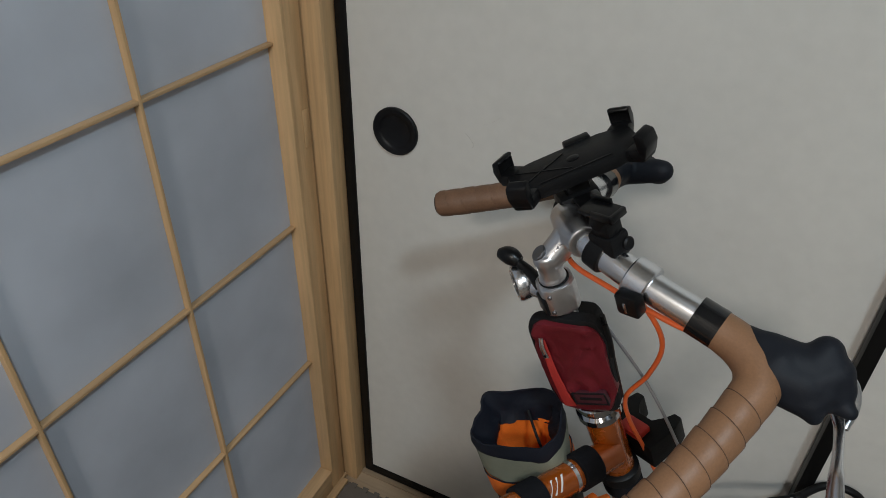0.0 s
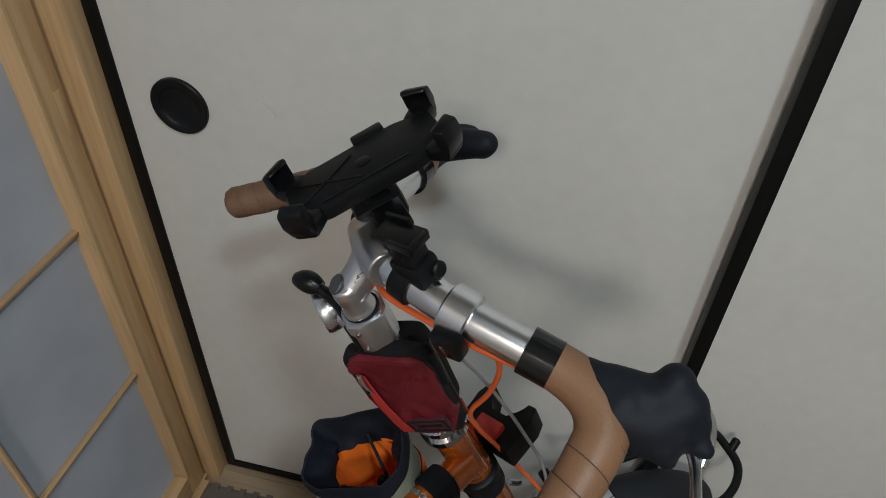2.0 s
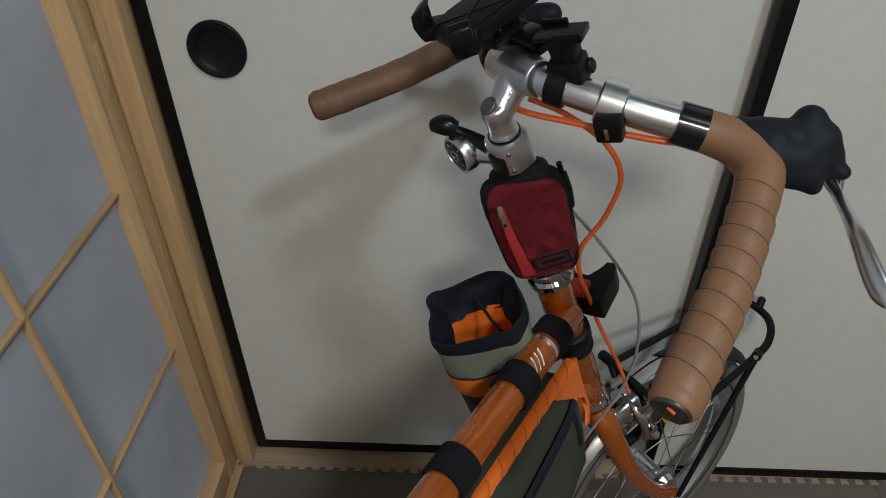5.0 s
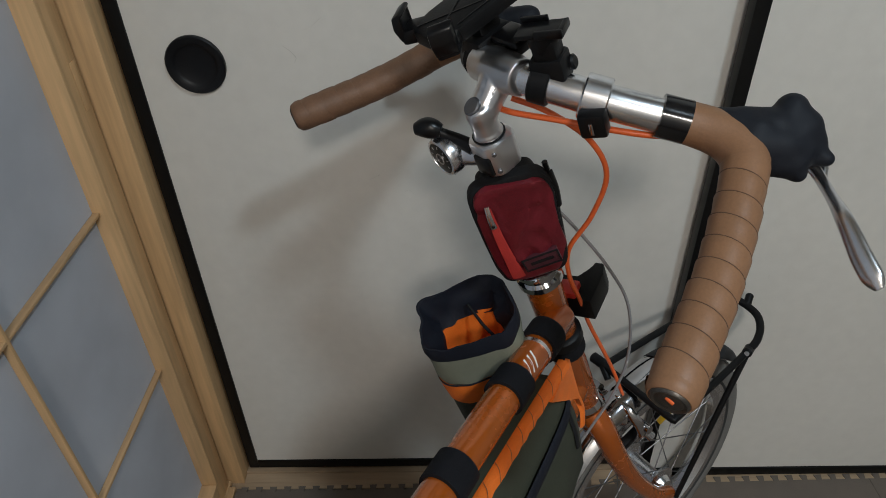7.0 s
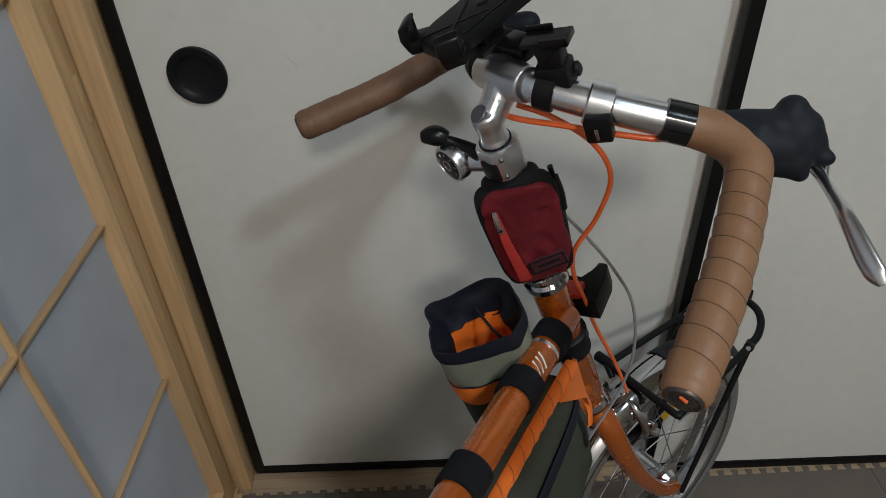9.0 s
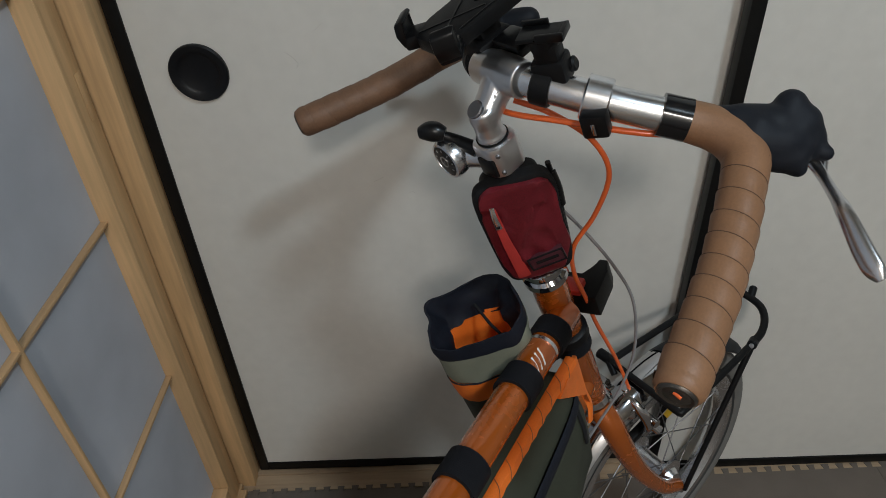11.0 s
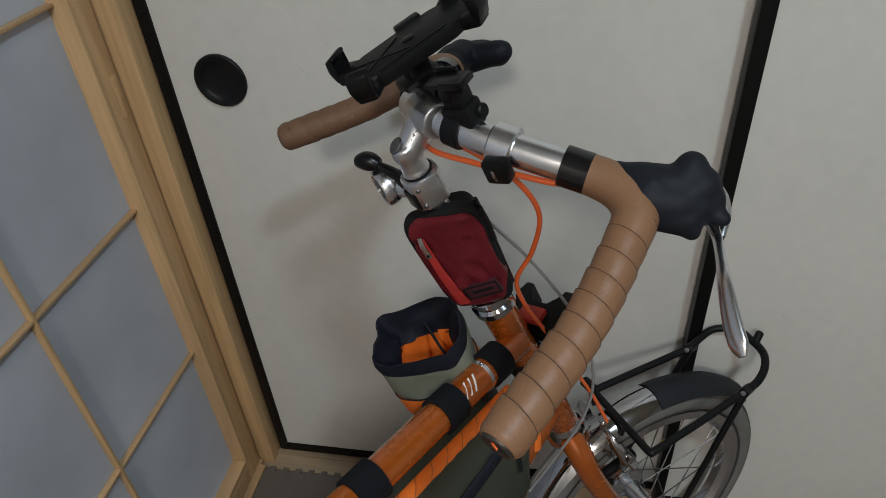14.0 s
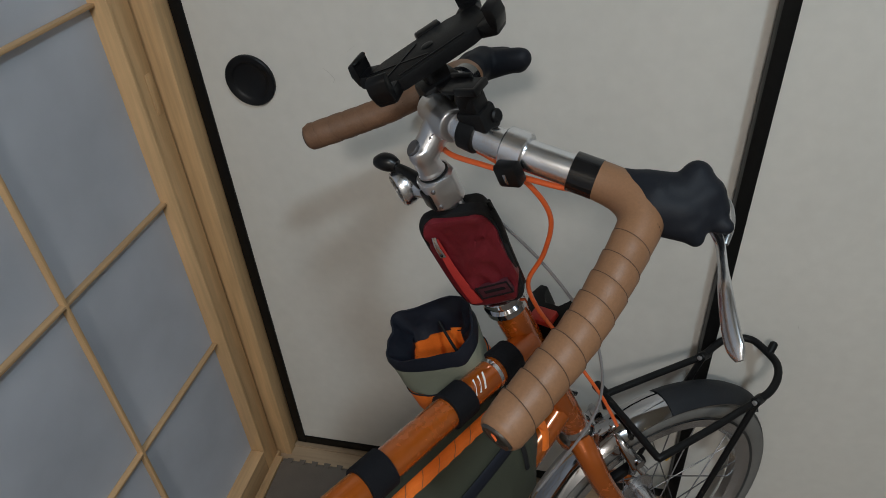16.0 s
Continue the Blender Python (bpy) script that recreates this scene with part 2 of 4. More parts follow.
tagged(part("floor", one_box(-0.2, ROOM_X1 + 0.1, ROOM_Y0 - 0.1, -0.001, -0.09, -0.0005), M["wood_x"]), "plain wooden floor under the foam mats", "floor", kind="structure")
tagged(part("ceiling", one_box(-0.2, ROOM_X1 + 0.1, ROOM_Y0 - 0.1, 0.15, ROOM_Z1, ROOM_Z1 + 0.05), M["ceiling"]), "plain boarded ceiling", "ceiling", kind="structure")
tagged(part("wall_south", one_box(-0.2, ROOM_X1 + 0.1, ROOM_Y0 - 0.1, ROOM_Y0, -0.01, ROOM_Z1), M["plaster"]), "plain off-white plaster wall", "wall", kind="structure")
tagged(part("wall_east", one_box(ROOM_X1, ROOM_X1 + 0.1, ROOM_Y0, 0.12, -0.01, ROOM_Z1), M["plaster"]), "plain off-white plaster wall", "wall", kind="structure")
tagged(part("wall_north", one_box(-0.2, ROOM_X1, -0.02, 0.12, 1.80, ROOM_Z1), M["plaster"]), "plain plaster wall above the sliding doors", "wall", kind="structure")
tagged(part("wall_north_closet", one_box(-0.2, ROOM_X1, 0.07, 0.12, -0.09, 1.80), M["plaster"]), "plain back of the closet behind the sliding doors", "wall", kind="structure")
tagged(part("wall_west", one_box(-0.2, -0.035, ROOM_Y0, -0.03, 1.80, ROOM_Z1), M["plaster"]), "plain plaster wall above the paper screens", "wall", kind="structure")
tagged(part("wall_west_back", one_box(-0.2, -0.12, ROOM_Y0, 0.07, -0.09, 1.80), M["plaster"]), "plain wall behind the paper screens", "wall", kind="structure")
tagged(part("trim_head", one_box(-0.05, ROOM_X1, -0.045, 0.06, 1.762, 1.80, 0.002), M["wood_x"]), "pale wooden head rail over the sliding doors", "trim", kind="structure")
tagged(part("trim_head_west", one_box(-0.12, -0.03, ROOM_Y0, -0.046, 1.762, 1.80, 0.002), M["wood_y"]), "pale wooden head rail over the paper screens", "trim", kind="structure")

# pillar in the corner
tagged(part("trim_pillar", one_box(-0.115, -0.005, -0.026, 0.06, 0.0, 1.762, 0.002), M["wood_z"]), "pale planed wooden corner post", "trim", kind="structure")
# sill with two grooves
bm = bmesh.new()
for y0, y1, z1 in ((-0.0450, -0.0302, 0.0105), (-0.0302, -0.0100, 0.0100), (-0.0100, -0.0008, 0.0135), (-0.0008, 0.0235, 0.0115), (0.0235, 0.06, 0.0135)):
    box(bm, -0.004, ROOM_X1, y0, y1 - 0.0006, 0.0, z1)
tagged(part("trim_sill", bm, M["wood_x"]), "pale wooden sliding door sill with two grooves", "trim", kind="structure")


def fusuma(name, x0, x1, y, label, pull_x):
    """A paper-covered sliding door with a black lacquer frame, front face at y."""
    d = thing(name, (x0, y, FZ0), label, "sliding door", kind="structure")
    w, t = 0.0185, 0.022
    part("paper_panel", one_box(x0 + w, x1 - w, y + 0.003, y + t - 0.003, FZ0 + 0.02, FZ1 - w), M["fusuma"], d, "off-white paper face")
    for a, b in ((x0, x0 + w), (x1 - w, x1)):
        part("stile", one_box(a, b, y, y + t, FZ0, FZ1, 0.0015), M["lacquer"], d)
    for a, b in ((FZ0, FZ0 + 0.021), (FZ1 - w, FZ1)):
        part("rail", one_box(x0 + w, x1 - w, y, y + t, a, b, 0.0015), M["lacquer"], d)
    if pull_x is not None:
        bm = bmesh.new()
        lathe(bm, [(0.001, 0.0016), (0.0235, 0.0016), (0.0258, 0.0), (0.0272, -0.0012), (0.0355, -0.0024), (0.0368, -0.001), (0.0368, 0.0034), (0.001, 0.0036)][::-1], 48,
              pose(pull_x, y, 0.833, 90, 0, 0) @ pose(0, 0, 0, 180, 0, 0))
        part("finger_pull", bm, M["pull"], d, "round black dished finger pull")
    return d


fusuma("door_1", FX0, FX1, 0.0, "off-white paper sliding door with black frame, closed", 0.0925)
fusuma("door_2", 0.7485, 1.52, -0.027, "off-white paper sliding door, overlapping the first", 1.43)
fusuma("door_3", 1.50, 2.28, 0.0, "off-white paper sliding door with black frame, closed", None)
tagged(part("wall_north_side", one_box(2.28, ROOM_X1, -0.02, 0.06, 0.012, 1.762), M["plaster"]), "plain plaster wall beside the sliding doors", "wall", kind="structure")


def shoji(name, y1, x, label):
    """A paper screen door that runs along y from y1 back, front of its frame at x."""
    width = 0.955
    y0 = y1 - width
    d = thing(name, (x, y1, 0.012), label, "paper screen", kind="structure")
    s = 0.0425
    for a, b in ((y1 - s, y1), (y0, y0 + s)):
        part("stile", one_box(x - 0.03, x, a, b, 0.012, 1.76, 0.002), M["wood_z"], d)
    for a, b in ((0.012, 0.070), (1.71, 1.76)):
        part("rail", one_box(x - 0.03, x - 0.0005, y0 + s, y1 - s, a, b, 0.002), M["wood_y"], d)
    part("paper", one_box(x - 0.0275, x - 0.0265, y0 + s, y1 - s, 0.065, 1.715), M["shoji"], d, "translucent bluish white paper with soft shade painted in")
    for k in range(6):
        z = 0.372 + 0.2938 * k
        if z < 1.70:
            part("muntin", one_box(x - 0.0262, x - 0.0165, y0 + s, y1 - s, z - 0.0024, z + 0.0024, 0.001), M["wood_y"], d)
    for k in range(3):
        y = y1 - 0.2735 - 0.229 * k
        part("muntin", one_box(x - 0.0264, x - 0.0160, y - 0.0024, y + 0.0024, 0.070, 1.71, 0.001), M["wood_z"], d)
    part("stile_bead", one_box(x - 0.012, x + 0.0012, y1 - s + 0.0005, y1 - s + 0.007, 0.070, 1.71, 0.001), M["wood_z"], d)
    part("rail_bead", one_box(x - 0.013, x + 0.0010, y0 + s, y1 - s - 0.0005, 0.0635, 0.0705, 0.001), M["wood_y"], d)
    # finger groove in the stile: a shallow frame of darker edges
    bm = bmesh.new()
    gy, gz = y1 - 0.0115, 0.828
    box(bm, x + 0.0002, x + 0.0012, gy - 0.0065, gy + 0.0065, gz - 0.030, gz + 0.030, 0.0005)
    part("finger_groove", bm, M["wood_z"], d)
    return d


shoji("window_1", -0.0325, -0.0335, "pale wooden screen door with white paper panes, closed")
shoji("window_2", -0.95, -0.072, "pale wooden screen door with white paper panes, closed")
bm = bmesh.new()
box(bm, -0.12, -0.030, ROOM_Y0, -0.028, 0.0, 0.0115)
box(bm, -0.0300, -0.018, ROOM_Y0, -0.0415, 0.0, 0.0135, 0.001)
tagged(part("trim_sill_west", bm, M["wood_y"]), "pale wooden sill under the paper screens", "trim", kind="structure")

# foam floor mats with a toothed edge along the doors
def mat_tile(x0, x1, y0, y1, teeth):
    out = [(x0, y0), (x1, y0)]
    if teeth:
        n = int(round((x1 - x0) / 0.0278))
        p = (x1 - x0) / n
        for k in range(n):
            x = x1 - k * p
            out += [(x, y1 - 0.011), (x - p * 0.24, y1 - 0.011), (x - p * 0.16, y1), (x - p * 0.66, y1), (x - p * 0.58, y1 - 0.011)]
        out.append((x0, y1 - 0.011))
    else:
        out += [(x1, y1), (x0, y1)]
    bm = prism(bmesh.new(), out, 0.0, 0.012)
    if teeth:
        box(bm, x0, x1, y1 - 0.0108, y1 - 0.0004, 0.0, 0.0085)
    return bm


for i in range(4):
    for j in range(4):
        x0, y1 = -0.0170 + 0.6 * i, -0.0420 - 0.6 * j
        ob = part("foam_mat", mat_tile(x0 + 0.0004, x0 + 0.5996, y1 - 0.5996, y1 - (0 if j == 0 else 0.0004), j == 0), M["mat"], m=pose(0, 0, 0, 0, 0, 0.8), smooth=False)
        tagged(ob, "grey-brown foam floor mat with a toothed jigsaw edge", "floor mat", "foam mats on the floor")

# ---------------------------------------------------------------- the bicycle
# steered half: x to the rider's right, y ahead, z up along the steering axis
AXIS = V(-0.310, -0.145, 0.940).normalized()
RIGHT = V(0.616, -0.788, 0.0)
RIGHT = (RIGHT - AXIS * RIGHT.dot(AXIS)).normalized()
AHEAD = AXIS.cross(RIGHT)
STEM = V(0.440, -0.313, 0.915)
ST = Matrix.Translation(STEM) @ Matrix((RIGHT, AHEAD, AXIS)).transposed().to_4x4()
# frame half: turned straight along the top tube
F_AHEAD = V(0.476, 0.879, 0.0)
F_AHEAD = (F_AHEAD - AXIS * F_AHEAD.dot(AXIS)).normalized()
F_RIGHT = F_AHEAD.cross(AXIS)
FR = Matrix.Translation(STEM) @ Matrix((F_RIGHT, F_AHEAD, AXIS)).transposed().to_4x4()
HUB = V(0.0, 0.036, -0.667)
# parts below the stem grow about this eye point to fit the camera's view
EYE_PIVOT = V(0.4468, -0.1363, 0.2764)


def eye_scale_at(s, full=0.09):
    """Scales what sits s metres down the steering axis to fit the view."""
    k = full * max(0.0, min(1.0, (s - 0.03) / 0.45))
    return Matrix.Translation(EYE_PIVOT * -k) @ Matrix.Scale(1 + k, 4)


low = lambda p: eye_scale_at(-p[2]) @ V(*p)
LST = ST @ eye_scale_at(0.5)
# crown and wheel are nudged to line up in the camera's view
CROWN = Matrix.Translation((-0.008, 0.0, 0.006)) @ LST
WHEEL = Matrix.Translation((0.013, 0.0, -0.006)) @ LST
FR_AT = lambda s: ST @ eye_scale_at(s) @ ST.inverted() @ FR

bike = thing("bicycle", (0.70, -0.18, 0.0), "copper orange small-wheel bicycle with moustache handlebar, standing on the mats", "bicycle")

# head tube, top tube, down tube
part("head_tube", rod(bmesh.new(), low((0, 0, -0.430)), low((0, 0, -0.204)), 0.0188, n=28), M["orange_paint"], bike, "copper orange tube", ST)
TT0, TT_DIR = V(0.508, -0.297, 0.660), V(-0.478, -0.878, 0.035).normalized()
tt = lambda s: TT0 + TT_DIR * s
part("top_tube", rod(bmesh.new(), tt(-0.036), tt(0.62), 0.0165, n=28), M["orange_paint"], bike, "copper orange tube")
D0 = FR_AT(0.385) @ V(0, -0.010, -0.385)
D1 = V(0.300, -0.690, 0.265)
part("down_tube", rod(bmesh.new(), D0, D1, 0.018, n=24), M["orange_paint"], bike, "copper orange tube")
part("seat_tube", rod(bmesh.new(), tt(0.60) + V(-0.01, -0.02, 0.06), D1 + V(0.0, 0.0, -0.01), 0.0155, n=24), M["orange_paint"], bike, "copper orange tube")
# headset
for z0, prof in ((-0.205, [(0.019, 0), (0.0225, 0.003), (0.0225, 0.010), (0.0195, 0.013), (0.0195, 0.016), (0.0215, 0.018), (0.0215, 0.023), (0.016, 0.027)]),
                 (-0.446, [(0.0225, 0), (0.0225, 0.006), (0.0205, 0.009), (0.0205, 0.012), (0.0215, 0.014), (0.0185, 0.022)])):
    part("headset_cup", lathe(bmesh.new(), prof, 32, pose(0, 0, z0)), M["chrome"], bike, "chrome headset cup", FR_AT(-z0 - 0.013))
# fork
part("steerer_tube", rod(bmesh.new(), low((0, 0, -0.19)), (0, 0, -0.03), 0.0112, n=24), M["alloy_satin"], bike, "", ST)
fork = part("fork_crown", prism(bmesh.new(), [(-0.026, -0.017), (0.026, -0.017), (0.026, 0.016), (-0.026, 0.016)], -0.466, -0.444, None, 0.007), M["orange_paint"], bike, "copper orange fork crown", CROWN)
for s in (-1, 1):
    line = [(s * 0.018, 0, -0.446), (s * 0.034, -0.004, -0.466), (s * 0.043, -0.008, -0.51), (s * 0.047, -0.004, -0.57), (s * 0.049, 0.012, -0.63), (s * 0.049, 0.034, -0.662)]
    line = [(CROWN @ V(*q)).lerp(WHEEL @ V(*q), min(1.0, (-q[2] - 0.446) / 0.2)) for q in line]
    part("fork_blade", tube(line, lambda u, th, d: 0.0172 - 0.0072 * u, n=20), M["orange_paint"], bike, "copper orange fork blade")
    part("dropout", rod(bmesh.new(), (s * 0.046, 0.036, -0.667), (s * 0.057, 0.036, -0.667), 0.0075, n=6), M["chrome"], bike, "chrome axle nut", WHEEL)

# front wheel
HW = WHEEL @ Matrix.Translation(HUB) @ pose(0, 0, 0, 0, 90, 0)
wheel = part("front_wheel", lathe(bmesh.new(), [(0.012, -0.04), (0.016, -0.032), (0.026, -0.030), (0.026, -0.026), (0.013, -0.022), (0.012, 0.022), (0.026, 0.026), (0.026, 0.030), (0.016, 0.032), (0.012, 0.04)], 28), M["alloy"], bike, "polished hub", HW)


def ring_of(major, section, n=72):
    return lathe(bmesh.new(), [(major + x, z) for x, z in section], n, None, True)


circle = lambda r, n=14, flat=1.0: [(r * math.cos(2 * math.pi * k / n), r * flat * math.sin(2 * math.pi * k / n)) for k in range(n)]
part("tyre", ring_of(0.1785, circle(0.0170)), M["tyre"], wheel, "grey tyre", HW)
part("tread", ring_of(0.1775, [(0.0145, -0.011), (0.0180, -0.006), (0.0190, 0.0), (0.0180, 0.006), (0.0145, 0.011), (0.013, 0.0)]), M["tread"], wheel, "dark tread", HW)
part("rim_stripe", ring_of(0.1765, [(-0.0080, 0.0142), (-0.0110, 0.0118), (-0.0116, 0.0126), (-0.0086, 0.0150)]), M["tread"], wheel, "dark line round the tyre bead", HW)
part("rim", ring_of(0.1545, [(0.010, -0.0135), (-0.002, -0.0135), (-0.009, -0.006), (-0.009, 0.006), (-0.002, 0.0135), (0.010, 0.0135), (0.004, 0.009), (0.004, -0.009)]), M["alloy"], wheel, "silver rim", HW)
for k in range(24):
    th, s = 2 * math.pi * k / 24, (1 if k % 2 else -1)
    turn = pose(0, 0, 0, 0, 0, math.degrees(th))
    lean = 0.55 if k % 4 < 2 else -0.55
    if k < 4:
        p = V(0.024 * math.cos(lean * 2.6), 0.024 * math.sin(lean * 2.6), s * 0.028)
        q = V(0.150, 0, s * 0.002)
        bm = rod(bmesh.new(), p, q, 0.0009, n=6)
        me = bpy.data.meshes.new("spoke")
        bm.to_mesh(me)
        bm.free()
        me.materials.append(M["spoke"])
        SPOKES = (SPOKES if k else []) + [me]
    link("spoke", SPOKES[k % 4], wheel, "", HW @ turn)


def arc_shell(r, a0, a1, half, drop, thick=0.0012, n=40, bow=6):
    """A curved mudguard: a strip bent round the hub, with its edges turned down."""
    bm = bmesh.new()
    outer, inner = [], []
    for i in range(n + 1):
        th = a0 + (a1 - a0) * i / n
        ro, ri = [], []
        for j in range(bow + 1):
            x = -1 + 2 * j / bow
            rr = r - drop * abs(x) ** 2.4
            for lst, d in ((ro, 0), (ri, thick)):
                lst.append(bm.verts.new((x * half, math.cos(th) * (rr - d), math.sin(th) * (rr - d))))
        outer.append(ro)
        inner.append(ri)
    for i in range(n):
        for j in range(bow):
            bm.faces.new((outer[i][j], outer[i][j + 1], outer[i + 1][j + 1], outer[i + 1][j]))
            bm.faces.new((inner[i][j], inner[i + 1][j], inner[i + 1][j + 1], inner[i][j + 1]))
        for j in (0, bow):
            bm.faces.new((outer[i][j], outer[i + 1][j], inner[i + 1][j], inner[i][j]))
    for i in (0, n):
        for j in range(bow):
            bm.faces.new((outer[i][j], inner[i][j], inner[i][j + 1], outer[i][j + 1]))
    return bm


HS = WHEEL @ Matrix.Translation(HUB)
fender = part("mudguard", arc_shell(0.211, radians(24), radians(200), 0.0235, 0.012), M["chrome"], bike, "polished mudguard", HS)
part("mudguard_tape", arc_shell(0.2125, radians(23.5), radians(70), 0.0245, 0.0122, 0.001), M["fender_tape"], fender, "black cloth tape wound on the mudguard", HS)

# front brake and its cables
brake = part("front_brake", prism(bmesh.new(), [(-0.03, -0.012), (0.03, -0.012), (0.036, 0.0), (0.03, 0.012), (-0.03, 0.012), (-0.036, 0.0)], -0.502, -0.482, pose(0, 0.034, 0), 0.004), M["chrome"], bike, "chrome side-pull brake caliper", CROWN)
for s in (-1, 1):
    part("brake_arm", tube([(s * 0.012, 0.038, -0.478), (s * 0.036, 0.040, -0.488), (s * 0.045, 0.040, -0.515), (s * 0.036, 0.036, -0.545)], lambda u, th, d: 0.008 - 0.002 * u, n=12, flat=0.6), M["chrome"], brake, "", CROWN)
    bm = one_box(s * 0.020, s * 0.032, 0.010, 0.062, -0.555, -0.543, 0.003)
    part("brake_pad", bm, M["plastic_matt"], brake, "black brake pad", CROWN)
bm = rod(bmesh.new(), (0, 0.02, -0.492), (0, 0.062, -0.492), 0.006, n=12)
rod(bm, (0, 0.056, -0.492), (0, 0.066, -0.492), 0.009, n=6)
rod(bm, (0.03, 0.046, -0.512), (0.054, 0.046, -0.512), 0.006, n=12)
part("brake_bolt", bm, M["chrome"], brake, "", CROWN)
for k, (p, q, r, m) in enumerate((((0.012, 0.046, -0.470), (0.014, 0.046, -0.500), 0.0050, "chrome"), ((0.040, 0.044, -0.520), (0.052, 0.048, -0.534), 0.0065, "chrome"), ((-0.040, 0.044, -0.520), (-0.052, 0.048, -0.534), 0.0065, "chrome"),
                                  ((0.020, 0.050, -0.488), (0.034, 0.056, -0.484), 0.0045, "plastic"), ((-0.030, 0.020, -0.420), (-0.034, 0.030, -0.440), 0.0040, "chrome"), ((-0.010, 0.052, -0.470), (-0.026, 0.060, -0.462), 0.0045, "plastic"))):
    part("brake_fitting", rod(bmesh.new(), p, q, r, n=10, chamfer=0.0008), M[m], brake, "", CROWN)
part("brake_wire", tube([(0.014, 0.046, -0.498), (0.024, 0.046, -0.512), (0.034, 0.044, -0.525)], 0.0009, n=6), M["spoke"], brake, "bare brake wire", CROWN)
part("fork_lug", lathe(bmesh.new(), [(0.0195, -0.468), (0.0235, -0.462), (0.0235, -0.450), (0.0205, -0.446)], 28), M["orange_paint"], bike, "", CROWN)
bm = one_box(-0.004, 0.004, -0.0015, 0.0015, -0.016, 0.016, 0.001)
part("spoke_reflector", bm, M["yellow"], wheel, "small yellow spoke reflector", HW @ pose(0, 0, 0, 0, 0, 150) @ pose(0.105, 0, 0.008, 0, 70, 0))

# handlebar: bowed ahead, then swept out and back
BAR = [(0.0, 0.028, 0.015), (0.030, 0.036, 0.009), (0.068, 0.056, -0.009), (0.113, 0.088, -0.036), (0.137, 0.098, -0.047), (0.155, 0.094, -0.054), (0.168, 0.077, -0.058), (0.200, 0.010, -0.068), (0.234, -0.076, -0.067)]
right_bar = [V(*p) for p in BAR]
left_bar = [V(-x, y, z + 0.115 * x) for x, y, z in BAR]
bare_r, bare_l = right_bar[:4], left_bar[:4]
handlebar = part("handlebar", tube(bare_l[::-1] + bare_r[1:], 0.0127, n=28), M["alloy"], bike, "bare polished alloy middle of the handlebar", ST)


def at_length(line):
    """Place, side and over vectors at any length along a line."""
    run, side, rows = 0.0, None, []
    for k, c in enumerate(line):
        ahead = (line[min(k + 1, len(line) - 1)] - line[max(k - 1, 0)]).normalized()
        side = ahead.orthogonal().normalized() if side is None else (side - ahead * side.dot(ahead)).normalized()
        run += (c - line[k - 1]).length if k else 0.0
        rows.append((run, c, side, side.cross(ahead)))
    def at(s):
        s = max(0.0, min(run, s))
        k = next((n for n in range(1, len(rows)) if rows[n][0] >= s), len(rows) - 1)
        f = (s - rows[k - 1][0]) / max(1e-9, rows[k][0] - rows[k - 1][0])
        return tuple(rows[k - 1][n].lerp(rows[k][n], f) for n in (1, 2, 3))
    return at, run


def spiral_tape(line, s0, pitch, r0, hand, prof=((-0.02, -0.0011), (0.0, 0.0009), (0.06, 0.00115), (0.35, 0.0008), (0.7, 0.0004), (1.04, -0.0004))):
    """A strip wound round the bar in overlapping turns, each edge standing proud of the turn below."""
    at, run = at_length(line)
    bm = bmesh.new()
    per, rows = 28, []
    n = int((run - s0 - 0.5 * pitch) / pitch * per)
    for i in range(n + 1):
        th = hand * 2 * math.pi * i / per
        row = []
        for p, dr in prof:
            s = s0 + pitch * (i / per + p)
            c, u, v = at(s)
            wob = 0.00018 * math.sin(i * 0.37) + 0.00012 * math.sin(i * 0.11 + 2)
            r = r0 + 0.0008 * s / run + dr + wob - 0.0022 * max(0.0, min(1.0, (s - run + 0.005) / 0.005))
            row.append(bm.verts.new(c + (u * math.cos(th) + v * math.sin(th)) * r))
        rows.append(row)
    for q, w in zip(rows, rows[1:]):
        for k in range(len(prof) - 1):
            bm.faces.new((q[k], q[k + 1], w[k + 1], w[k]))
    return bm


